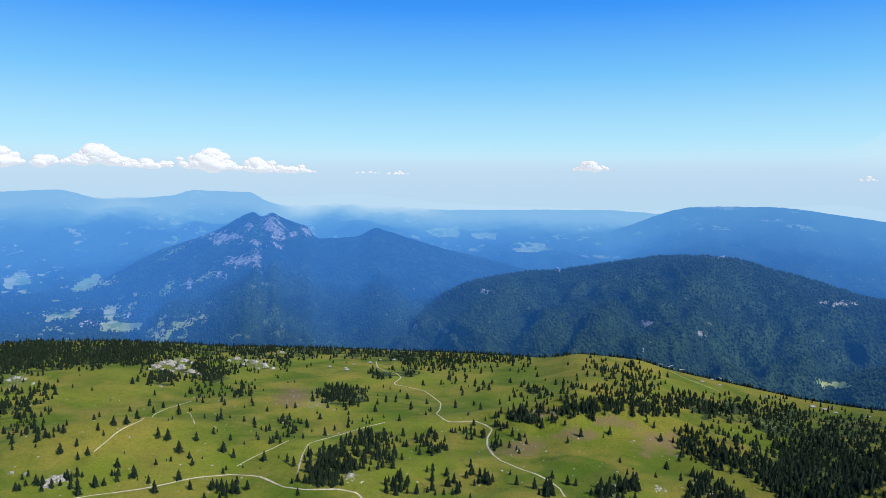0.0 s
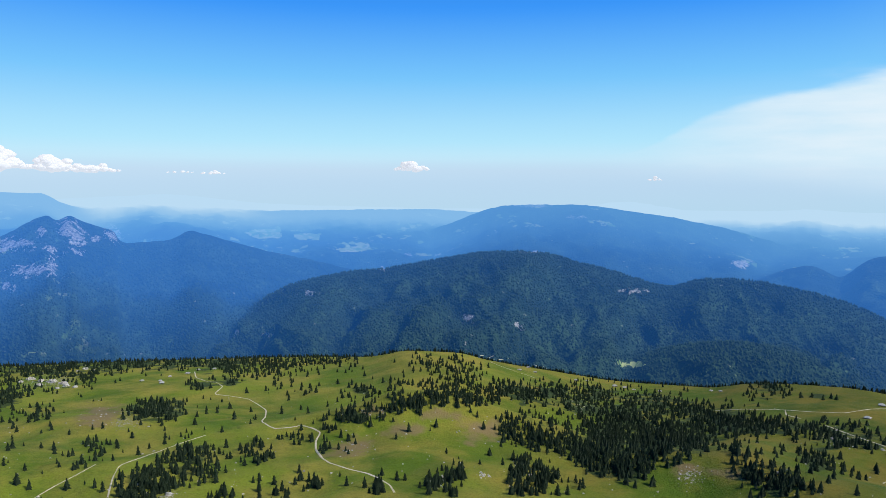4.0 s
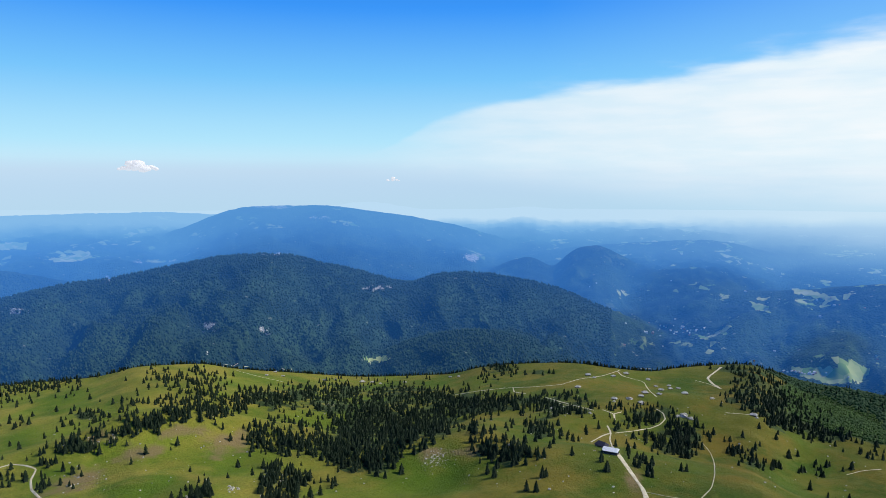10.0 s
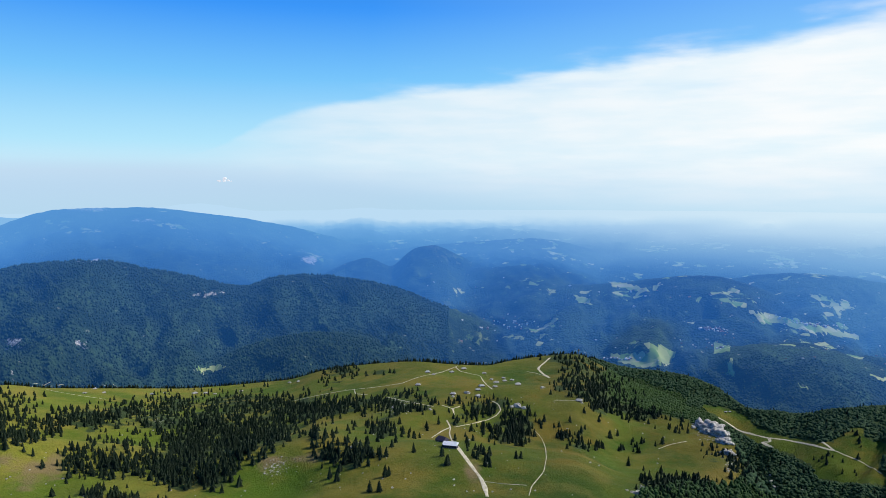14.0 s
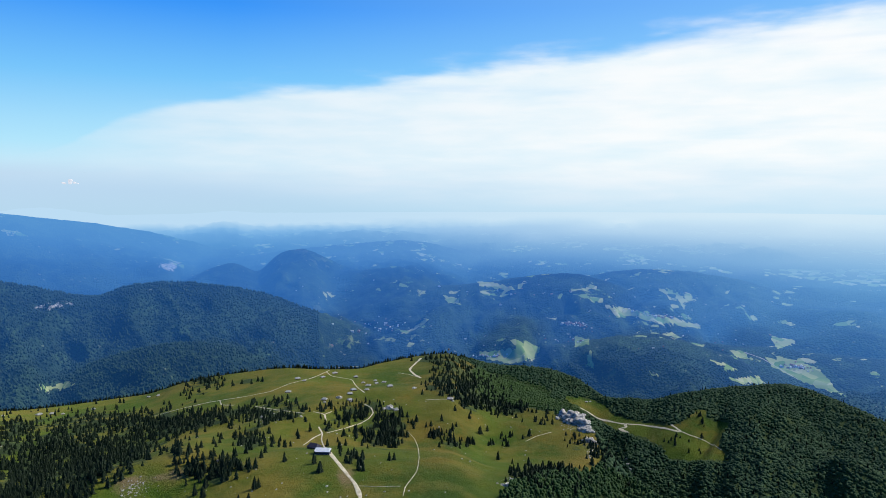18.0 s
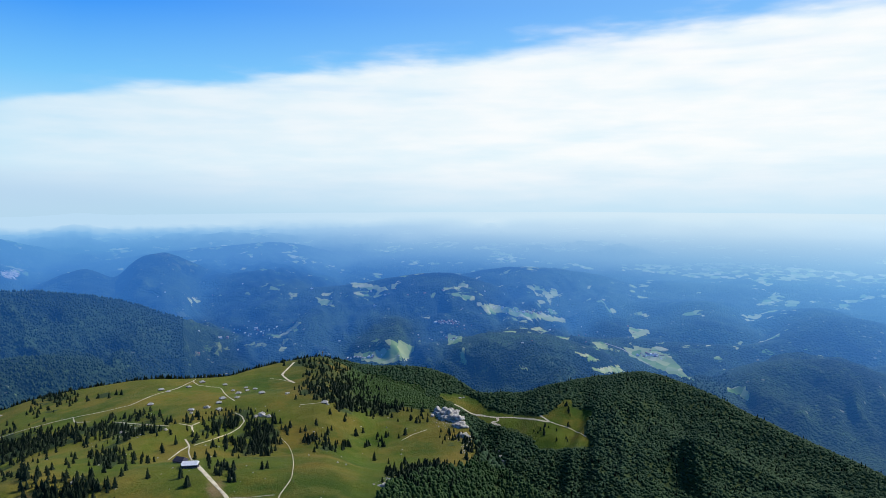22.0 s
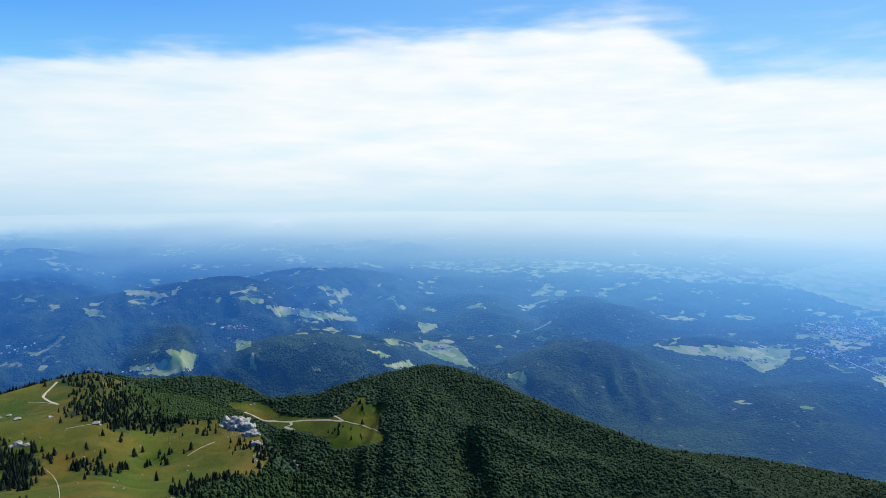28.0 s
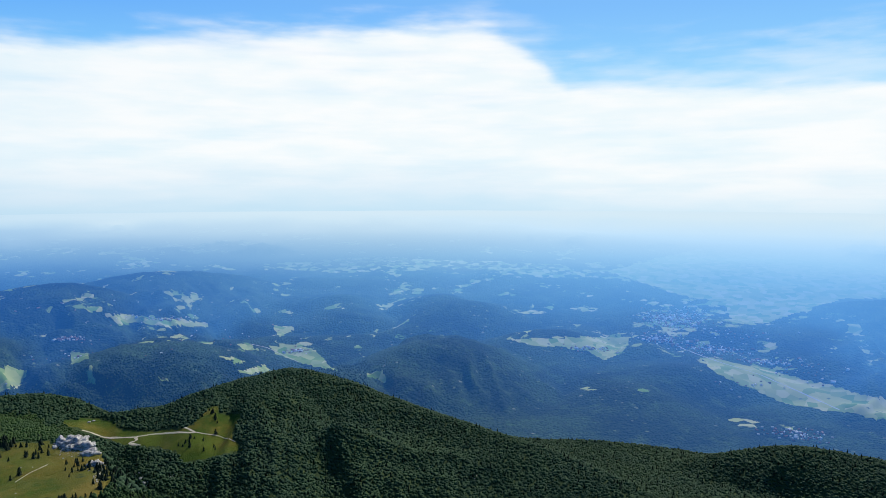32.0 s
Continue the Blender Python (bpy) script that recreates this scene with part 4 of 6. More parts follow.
HUTS = [
    (20.9, -14.52, 9), (21.6, -14.3, 9), (22.2, -14.66, 9), (25.5, -15.15, 10), (26.4, -15.13, 8), (28.6, -15.42, 14), (29.4, -15.48, 12), (30.1,
    -15.59, 9), (32.1, -15.54, 10), (35.9, -15.14, 9), (36.6, -15.1, 9), (47.2, -14.92, 12), (47.7, -15.1, 8), (46.4, -15.91, 11), (49.2, -14.91, 10),
    (50.2, -14.65, 12), (51.9, -14.99, 10), (52.9, -15.71, 11), (52.5, -15.46, 8), (53.6, -15.55, 9), (54.7, -15.82, 12), (53.5, -15.33, 8), (54.2,
    -15.48, 9), (52.8, -16.02, 9), (51.7, -16.01, 12), (51.4, -16.29, 10), (59.7, -16.88, 12), (49.3, -16.64, 11), (51.4, -16.77, 10), (-9.1, -14.51,
    9), (-7.7, -14.82, 11), (-7.8, -14.64, 8)]
HUTS += [
    (-5.8, -14.28, 11), (-5, -14.07, 9), (-3.8, -14.09, 9), (-7.1, -14.39, 8), (70.9, -16.76, 8), (71.2, -16.71, 7)]
ROCKS = [
    (50.5, -16.53, 11), (54.7, -17.48, 12), (51.5, -16.86, 6), (56.7, -15.98, 9), (54.7, -18.47, 7), (49.3, -16.82, 7), (59.9, -17, 6), (-32.2,
    -19.72, 7), (-31.3, -19.96, 6), (-29.6, -20.66, 12), (-30.1, -21.01, 9), (-29, -20.57, 9), (-21.4, -13.56, 20), (-20.4, -13.43, 17), (-22.4,
    -13.76, 12), (-19.8, -14.33, 12), (-22.1, -15.17, 9), (-20.6, -14.0, 18), (-21.9, -13.5, 16), (-15.1, -13.88, 18), (-16.4, -13.54, 15), (-14.2, -14.28, 14), (-12.9, -13.25, 12), (-31.6,
    -13.47, 12), (-30.6, -13.99, 9), (-32.1, -14.16, 6), (-7.5, -22.84, 9), (20.9, -22.33, 9), (21.9, -22.75, 8), (14.4, -23.43, 10), (14.7, -23.2,
    8), (44.3, -17.64, 8), (40.8, -20.58, 7), (47.4, -17.82, 7)]
CRAG = [
    (69.2, -17.97, 18), (69.9, -18.13, 24), (70.5, -18.47, 21), (70.9, -18.95, 16), (68.6, -18.15, 10), (71.1, -19.72, 13), (69.6, -18.4, 14), (74.3,
    -21.19, 10), (74.5, -21.52, 9), (76.4, -21.43, 7), (74.2, -20.77, 7), (64.3, -23.32, 9), (64.9, -22.91, 7)]
BARE_PATCHES = [
    (6.7, -20.71, 2.31, 0.83), (8.6, -18.05, 1.11, 0.55), (-12, -16.57, 1.85, 0.65), (14.8, -18.36, 2.77, 0.46), (17.6, -19.61, 2.31, 1.02), (11.1,
    -19.57, 2.77, 0.65), (35.8, -21.13, 3.23, 0.55), (51, -22.66, 0.83, 1.02)]
STONY_PATCHES = [
    (-21.4, -13.35, 2.08, 0.46), (-15.1, -13.79, 2.54, 0.65), (-29.4, -20.77, 1.85, 0.83), (-31.7, -13.52, 1.11, 0.55), (-7.5, -22.84, 1.02, 0.55),
    (-10.2, -17.32, 1.85, 0.65), (20.9, -22.33, 1.02, 0.83), (34.6, -21.65, 1.39, 1.02), (14.3, -23.39, 1.02, 0.55), (44.7, -17.59, 2.31, 0.65),
    (18.1, -22.89, 0.74, 0.28), (26.1, -17.4, 1.39, 0.46), (70, -18.44, 1.66, 0.83), (74, -21.03, 0.65, 0.65), (76.4, -21.22, 0.37, 0.37), (64.8,
    -23.12, 1.11, 0.46), (71.4, -20.35, 0.65, 1.02), (96.3, -22.14, 0.55, 0.92), (88.3, -23.04, 0.46, 0.55), (100.8, -22.83, 0.46, 0.55), (93, -19.98,
    0.42, 0.55)]
FIELDS = [
    (64.4, -13.11, 1.76, 0.55), (66.3, -12.54, 0.74, 0.74), (63, -13.4, 0.92, 0.46), (70.2, -11.98, 0.69, 0.37), (71, -13.55, 0.28, 0.65), (76,
    -14.23, 0.42, 0.28), (81.9, -13.04, 1.39, 0.46), (84.7, -12.78, 1.85, 0.46), (86.4, -13.52, 0.83, 0.42), (70.9, -10.93, 1.2, 0.28), (63.9, -7.67,
    1.29, 0.23), (67.1, -5.97, 0.74, 0.14), (67, -8.85, 0.92, 0.18), (74.3, -9.68, 0.74, 0.23), (76.8, -9.88, 2.54, 0.37), (79.3, -10.33, 0.83, 0.28),
    (71.5, -8.78, 0.55, 0.18), (69.9, -10.69, 1.29, 0.23), (85.3, -11.26, 0.74, 0.23), (86.4, -12.87, 1.85, 0.46), (89.6, -14.31, 1.02, 0.42), (92.4,
    -14.86, 1.02, 0.32), (81.4, -13.08, 1.66, 0.18), (83.2, -13.71, 1.29, 0.37)]
FIELDS += [
    (74, -4.64, 2.54, 0.18), (79.4, -4.8, 1.76, 0.18), (88.8, -6.12, 5.08, 0.32), (94.3, -6.07, 3.7, 0.46), (76.7, -6.25, 0.74, 0.23), (107.6, -6.86,
    6.47, 0.46), (100.8, -6.24, 4.16, 0.28), (109, -12.08, 3.23, 0.28), (110.8, -12.69, 2.31, 0.46), (122, -8.65, 5.08, 1.2), (126.3, -7.01, 4.62,
    0.65), (117.7, -7.02, 6.93, 0.46), (120.2, -10.04, 1.85, 0.55), (119.5, -13, 1.29, 0.42), (123, -13.57, 2.54, 0.74), (125.9, -14.54, 2.31, 0.74),
    (128.3, -14.94, 1.2, 0.55), (110, -15.79, 1.11, 0.18), (114.3, -15.67, 1.29, 0.14), (121.6, -17.31, 2.13, 0.28), (125.3, -17.34, 2.13, 0.32),
    (116.2, -10.53, 2.77, 1.2), (-31.6, -6.7, 1.11, 0.37), (-29.9, -6.93, 0.65, 0.14)]
FIELDS += [
    (-26.5, -7.13, 1.39, 0.46), (-25.2, -6.79, 0.42, 0.23), (-28.6, -9.44, 1.39, 0.28), (-25.6, -9.38, 0.55, 0.46), (-24.7, -10.44, 1.66, 0.37),
    (-27.5, -10.54, 0.37, 0.32), (-21.2, -4.38, 0.92, 0.14), (-30.9, -5.48, 1.39, 0.14), (0.3, -3.65, 1.29, 0.28), (3.4, -3.91, 1.02, 0.18), (7.1,
    -4.61, 1.29, 0.28), (8.5, -4.94, 1.02, 0.14), (30, -13.82, 0.92, 0.28), (49.4, -8.38, 0.92, 0.37), (44.7, -4.33, 1.11, 0.23), (53.4, -6.04, 0.46,
    0.09), (58.6, -5.67, 1.16, 0.18), (62.7, -7.64, 1.16, 0.23), (66.6, -5.79, 0.65, 0.14), (73.1, -8.66, 1.85, 0.37), (75.6, -9.84, 2.31, 0.37), (74,
    -4.33, 2.31, 0.23), (37.8, -5.52, 0.74, 0.32), (35.5, -5.26, 0.92, 0.14)]
FIELDS += [
    (51.6, -8.07, 0.37, 0.14), (63.6, -7.69, 1.2, 0.18), (60, -7.14, 0.46, 0.23), (67, -5.82, 0.46, 0.14), (72.8, -4.57, 1.85, 0.18), (79.3, -4.69,
    1.85, 0.18), (57.8, -5.64, 0.65, 0.18)]
# Outlines of meadows and ploughland in the valleys.
FIELD_SHAPES = [
    [(64.7, -12.09), (65.6, -12.05), (67.2, -12.68), (66.7, -13.71), (65.8, -13.74), (64.6, -13.97), (62.9, -13.66), (62, -13.21), (62.1, -12.94), (63.6, -13.03), (65.1, -12.72)],
    [(69.8, -11.67), (71.1, -11.64), (71.1, -12.26), (70, -12.55)],
    [(71.1, -12.75), (71.4, -12.9), (71.4, -14.13), (70.7, -14.12)],
    [(75.7, -14.05), (76.4, -14.17), (76.4, -14.6), (75.8, -14.48)],
    [(72.3, -9.2), (73.8, -9.27), (75.8, -9.61), (77.8, -9.95), (79.9, -10.41), (79.4, -10.65), (76.8, -10.37), (74.5, -9.94), (73.3, -10.01)],
    [(70.9, -8.5), (72.1, -8.56), (72.1, -8.99), (71.1, -8.94)],
    [(84.2, -12.34), (86, -12.24), (87.8, -12.78), (88.9, -14.08), (89.6, -14.6), (87.8, -14.2), (85.9, -13.54), (84.6, -13)],
    [(81.6, -12.01), (82.5, -12.04), (83.3, -12.58), (82.2, -12.55)],
    [(80.2, -12.87), (81.4, -13.04), (82.7, -13.47), (81.7, -13.64)],
    [(84.4, -10.78), (86.2, -10.94), (86, -11.33), (84.9, -11.7)],
    [(81.4, -14.19), (83.8, -13.75), (84.3, -14.28), (82.7, -14.44)],
    [(61.8, -7.35), (64, -7.57), (65.3, -8.11), (64, -8.09), (62.1, -7.72)],
    [(59.1, -8.54), (60.4, -8.76), (60.7, -9.37), (59.5, -9.14)],
    [(91.7, -14.85), (93.4, -14.61), (93.6, -15.59), (92.1, -15.2)],
    [(103.2, -12.07), (106.3, -12.03), (109.2, -11.84), (113.4, -11.63), (113.2, -12.49), (111.6, -13.59), (110.2, -12.99), (107.8, -12.68), (104.3, -12.39)],
    [(111.5, -6.49), (118.9, -4.38), (142, -3.9), (142, -6.4), (128, -7.82), (123.2, -9.95), (121, -10.14), (120.3, -8.62), (116.9, -8.14)],
    [(118.8, -12.88), (120.6, -12.94), (128.2, -14.05), (136, -15.0), (136, -16.0), (125, -15.62), (121.8, -14.69), (119.8, -13.86)],
    [(-32.1, -6.39), (-30.6, -6.29), (-30.4, -6.89), (-32, -7.26)],
    [(-28, -7.65), (-26.7, -6.5), (-25.9, -6.66), (-26.7, -7.73)],
    [(-26.2, -10.24), (-25.3, -10.02), (-23.1, -10.47), (-23.9, -10.96), (-26.1, -10.79)],
    [(-26, -9.22), (-25, -8.87), (-25.3, -10.02), (-26, -9.97)],
    [(-29.8, -9.33), (-27.5, -9.11), (-27.7, -9.59), (-29.7, -9.74)],
    [(28.6, -13.74), (30.7, -13.52), (31, -13.83), (29, -14.18)],
    [(-1.2, -3.56), (1.4, -3.27), (1.6, -4.1), (-0.5, -4.11)],
    [(2.4, -3.73), (4.6, -3.71), (4.4, -4.17), (2.8, -4.18)],
    [(6, -4.97), (8.7, -4.56), (8.3, -5.17), (6.2, -5.34)],
]
# Open country with fields and hedges mixed.
MIXED_FIELDS = [
    [(89.6, -5.55), (92.8, -5.41), (98.3, -5.88), (102.2, -5.81), (107.6, -6.05), (109.5, -6.61), (107.6, -7.06), (104.2, -6.67), (98.3, -6.41), (95.7, -6.71), (91.2, -6.34)],
    [(83.6, -5.94), (90.4, -5.53), (95.8, -5.69), (102.3, -5.82), (101.9, -6.32), (97.3, -6.4), (89.6, -6.76), (84.1, -6.33)]]
SCARS = [
    (-17.1, -4.07, 1.2, 0.42), (-13.6, -3.13, 0.69, 0.65), (-13.2, -3.7, 0.55, 0.55), (-13.1, -4.69, 0.42, 0.28), (-11.9, -3.94, 0.37, 0.23), (-10.8,
    -3.61, 0.42, 0.55), (-15.4, -3.23, 0.28, 0.28), (-14.8, -4.48, 0.32, 0.23), (-16.2, -5.96, 1.11, 0.37), (-14.8, -5.8, 0.28, 0.6), (-17.5, -6.99,
    0.32, 0.28), (-14.2, -4.97, 0.23, 0.18), (-19.9, -7.44, 0.23, 0.42), (16.4, -12.62, 0.18, 0.37), (0.2, -11.65, 0.42, 0.18), (3.6, -8.57, 0.65,
    0.23), (21.8, -5.22, 0.74, 0.09), (20.8, -11.27, 0.42, 0.18), (16.6, -10.71, 0.46, 0.32), (-2.1, -11.56, 0.14, 0.28), (30.3, -8.09, 0.55, 0.14),
    (11.7, -5.48, 0.28, 0.09), (9.6, -6.64, 0.14, 0.18), (21.7, -1.47, 1.2, 0.09)]
SCARS += [
    (29.6, -8.19, 0.65, 0.14), (25.3, -2.36, 0.65, 0.09), (37.7, -5.64, 0.55, 0.28), (3.6, -8.62, 0.55, 0.18), (22.1, -5.2, 0.65, 0.09)]
TOWNS = [
    (115.8, -10.13, 1.85, 0.74, 260), (117.8, -10, 1.57, 0.92, 260), (115.9, -11.67, 1.66, 0.42, 140), (119.5, -12.22, 2.54, 0.42, 190), (123.3,
    -12.81, 2.08, 0.18, 90), (125.7, -17.66, 2.31, 0.42, 90), (110.3, -12.72, 1.85, 0.23, 50), (86.4, -12.87, 1.02, 0.18, 36), (69.9, -10.69, 1.2,
    0.18, 46), (76.8, -9.84, 1.85, 0.18, 40), (121.4, -10.97, 5.54, 0.65, 50), (125.8, -12.91, 3.23, 0.92, 50), (122.3, -14.54, 2.77, 0.65, 16),
    (-26.8, -10.11, 1.02, 0.28, 36), (-30.9, -6.47, 1.2, 0.18, 16), (-25.2, -7.2, 1.39, 0.28, 12), (-24.1, -9.78, 0.65, 0.28, 8), (62.9, -13.43, 1.39,
    0.23, 24), (54.4, -10.97, 2.77, 0.55, 30)]
TOWNS += [
    (70.2, -11.99, 1.85, 0.65, 12), (73.8, -9.61, 2.77, 0.46, 14), (65.7, -8.07, 3.7, 0.46, 12), (70.5, -12.04, 15.25, 1.85, 16), (63.6, -8.28, 18.48,
    1.39, 14), (82.1, -11.46, 5.54, 1.39, 12), (51.7, -11.26, 2.77, 1.39, 12)]
GLADE = [
    (69.1, -16.4), (70.7, -16.49), (72.3, -16.88), (73.1, -17.65), (75.3, -18.01), (77.5, -18.04), (78.4, -17.79), (79.4, -16.59), (80.0, -16.61), (80.1, -17.18), (81.7, -17.45),
    (81.3, -18.35), (81.1, -19.13), (81.9, -20.09), (79.9, -20.25), (77.4, -20.44), (77.0, -19.7), (75.6, -19.2), (74.6, -18.9), (73.2, -18.6), (71.9, -18.0), (70.4, -17.28), (69.7, -16.89)]
WOOD_EDGE = [
    (-26.06, 61), (-24.71, 62.4), (-23.41, 64.8), (-22.43, 67.7), (-22.05, 71), (-20.75, 72.4), (-19.49, 71.7), (-17.97, 71.9)]
SHRUBS = [
    (63.8, -15.92, 1.85, 1.02), (65.9, -16.48, 2.08, 0.92), (68, -17.16, 1.66, 0.46), (62.7, -14.82, 1.2, 0.65), (69.6, -17.65, 1.39, 0.37)]


def inside(az, el, poly):
    hit = np.zeros(np.shape(az), bool)
    n = len(poly)
    for i in range(n):
        (x0, y0), (x1, y1) = poly[i], poly[(i + 1) % n]
        cross = ((y0 > el) != (y1 > el)) & (az < (x1 - x0) * (el - y0) / ((y1 - y0) or 1e-9) + x0)
        hit ^= cross
    return hit


RIM = along(GA, RIM_DISTANCE)
wx, wy = GR * np.sin(np.radians(GA)), GR * np.cos(np.radians(GA))
glade = inside(GA + 0.3 * value_noise(wx, wy, 34, 301, 3), GEL + 0.10 * value_noise(wx, wy, 36, 302, 2), GLADE) & (GR > 1050)
edge_az = along(GEL, WOOD_EDGE)
beech = ((GA > 60.5) & (GR > RIM)) | ((GR <= RIM) & (GA > edge_az) & (GA > 64)) | (GA > 80)
beech = beech & (GR > 400) & (GA < 150)
shrub = (blob(GA, GEL, SHRUBS) > 0.5) & (GR > 880) & (GR < 1500) & (GA < 72)
beech = (beech | shrub) & ~glade & (GR < 1562)
dense = [g[:4] for g in GROVES if g[4] / (g[2] * g[3]) > 45]
stand_floor = np.max([inside(GA, GEL, shape) * min(1.0, thick / 2) for thick, shape in STANDS], axis=0) * (GR < RIM + 15)
wood = np.maximum(np.maximum(blob(GA, GEL, dense) * 0.75, stand_floor * 0.55), beech * 1.0)
wood[(GR > RIM + 15) & (GA < 61)] = 1.0
wood[glade] = 0.0
field = blob(GA, GEL, [f for f in FIELDS if not (55 < f[0] < 95 and f[1] < -6.5)]) * 0.54
for shape in FIELD_SHAPES:
    field[inside(GA + 0.10 * value_noise(wx, wy, 40, 311, 2), GEL + 0.04 * value_noise(wx, wy, 40, 312, 2), shape) & (GR > 1565)] = 0.85
for shape in MIXED_FIELDS:
    field = np.where(inside(GA + 0.5 * value_noise(wx, wy, 90, 313, 2), GEL + 0.08 * value_noise(wx, wy, 90, 314, 2), shape), np.maximum(field, 0.52), field)
scar = blob(GA, GEL, SCARS)
sheet("ground", 0, SPLIT + 1, M_GROUND, {"wood": wood, "dark_grass": along(GA, [(8, 0.0), (30, 0.45), (48, 0.78), (61, 1.0), (140, 1.0), (180, 0.0)]), "crest": np.where(glade, -0.35, CREST), "bare": blob(GA, GEL, BARE_PATCHES), "stone": blob(GA, GEL, [(a, e, w * 0.8, h * 0.8) for a, e, w, h in STONY_PATCHES]) * (GR < 1600)})
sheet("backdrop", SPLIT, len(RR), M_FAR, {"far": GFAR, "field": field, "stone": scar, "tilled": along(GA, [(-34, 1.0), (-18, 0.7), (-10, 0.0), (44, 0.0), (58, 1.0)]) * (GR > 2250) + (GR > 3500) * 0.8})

# ---- clouds ----


def make_cloud(name, soft, top_noise, full, streak, base):
    m, t = material(name)
    n1 = noise_tex(t, 0.0019, 5, 0.5, (1, 1, 5))
    n2 = noise_tex(t, 0.0008, 4, 0.5, (1, 1, 10))
    v = attr(t, "v")
    e = math_node(t, "ADD", math_node(t, "SUBTRACT", 1.0, v), math_node(t, "MULTIPLY_ADD", n1, top_noise, -top_noise * 0.5))
    a = math_node(t, "MULTIPLY", step(t, e, 0.0, soft), step(t, v, 0.0, base))
    a = math_node(t, "MULTIPLY", a, step(t, math_node(t, "ADD", attr(t, "u"), math_node(t, "MULTIPLY_ADD", n2, 0.5, -0.25)), 0.0, 1.0))
    a = math_node(t, "MULTIPLY", a, math_node(t, "SUBTRACT", full, math_node(t, "MULTIPLY", step(t, n2, 0.45, 0.75), streak)))
    # sunlight on the cloud painted as emission, whiter towards the sun
    em = t.nodes.new("ShaderNodeEmission")
    sunny = t.nodes.new("ShaderNodeVectorMath")
    sunny.operation = "DOT_PRODUCT"
    t.links.new(t.nodes.new("ShaderNodeNewGeometry").outputs["Position"], sunny.inputs[0])
    sunny.inputs[1].default_value = (math.sin(radians(112)) / 4870, math.cos(radians(112)) / 4870, 0)
    white = mix(t, step(t, sunny.outputs["Value"], 0.1, 0.95), (0.67, 0.835, 0.95), (0.99, 1.0, 1.0))
    t.links.new(mix(t, step(t, n1, 0.3, 0.7), mix(t, 1.0, white, (0.88, 0.955, 0.99), "MULTIPLY"), white), em.inputs["Color"])
    tr = t.nodes.new("ShaderNodeBsdfTransparent")
    ms = t.nodes.new("ShaderNodeMixShader")
    t.links.new(a, ms.inputs[0])
    t.links.new(tr.outputs[0], ms.inputs[1])
    t.links.new(em.outputs[0], ms.inputs[2])
    finish(t, ms.outputs[0])
    return m


def cloud_sheet(name, mat, az0, az1, low, top, dist, fade):
    na, nv = 140, 24
    a, v = np.meshgrid(np.linspace(az0, az1, na), np.linspace(0, 1.12, nv))
    lo, hi = along(a, low), along(a, top)
    el = np.radians(lo + (hi - lo) * v)
    a2 = np.radians(a)
    co = np.stack([dist * np.sin(a2) * np.cos(el), dist * np.cos(a2) * np.cos(el), dist * np.sin(el) + EYE], -1).reshape(-1, 3)
    idx = np.arange(na * nv).reshape(nv, na)
    q = np.stack([idx[:-1, :-1], idx[:-1, 1:], idx[1:, 1:], idx[1:, :-1]], -1).reshape(-1, 4)
    me = bpy.data.meshes.new(name)
    me.from_pydata(co.tolist(), [], q.tolist())
    me.polygons.foreach_set("use_smooth", np.ones(len(q), bool))
    u = np.minimum((a - az0) / fade[0], (az1 - a) / fade[1]).clip(0, 1)
    for key, val in (("u", u), ("v", v)):
        me.attributes.new(key, "FLOAT", "POINT").data.foreach_set("value", val.ravel().astype(np.float32))
    me.materials.append(mat)
    return tagged(new(name, me), kind="structure")


BANK_TOP = [(24, 2.0), (29, 2.4), (31.3, 3.2), (35.2, 5.3), (41.8, 7.0), (50.6, 8.2), (53.3, 8.4), (59.4, 9.7), (66, 10.25), (71, 10.9), (77, 11.6), (86, 12.5), (92, 13.1), (97, 13.5),
            (101, 13.4), (103.5, 12.1), (106, 10.4), (108.3, 8.2), (111, 8.2), (118.4, 7.9), (122, 7.7), (130, 7.5), (160, 7.5)]
# the bank's faded foot reaches below the horizon to whiten it like haze
cloud_sheet("backdrop_cloud_bank", make_cloud("cloud_bank", 0.11, 0.15, 0.96, 0.22, 0.46), 25, 158, [(20, 1.2), (40, -0.5), (60, -3.2), (80, -4.5), (160, -4.5)], [(a, e + 0.4) for a, e in BANK_TOP], 4870, (17, 14))
cloud_sheet("backdrop_cirrus", make_cloud("cirrus", 0.5, 0.9, 0.42, 0.30, 0.5), 26, 160, [(20, 1), (60, 1), (160, 3)],
            [(a, e + (1.3 if a < 100 else 4.2)) for a, e in BANK_TOP], 4890, (30, 14))


def fast_mesh(name, co, faces, mat, smooth=True):
    """A mesh from arrays of corners and of triangles."""
    me = bpy.data.meshes.new(name)
    me.vertices.add(len(co))
    me.vertices.foreach_set("co", np.ascontiguousarray(co, np.float32).ravel())
    me.loops.add(faces.size)
    me.loops.foreach_set("vertex_index", np.ascontiguousarray(faces).ravel().astype(np.int32))
    me.polygons.add(len(faces))
    me.polygons.foreach_set("loop_start", np.arange(0, faces.size, faces.shape[1], dtype=np.int32))
    me.update(calc_edges=True)
    me.polygons.foreach_set("use_smooth", np.full(len(faces), smooth))
    me.materials.append(mat)
    return me


def ball(level):
    bm = bmesh.new()
    bmesh.ops.create_icosphere(bm, subdivisions=level, radius=1.0)
    co = np.array([v.co[:] for v in bm.verts])
    fa = np.array([[v.index for v in f.verts] for f in bm.faces])
    bm.free()
    return co, fa


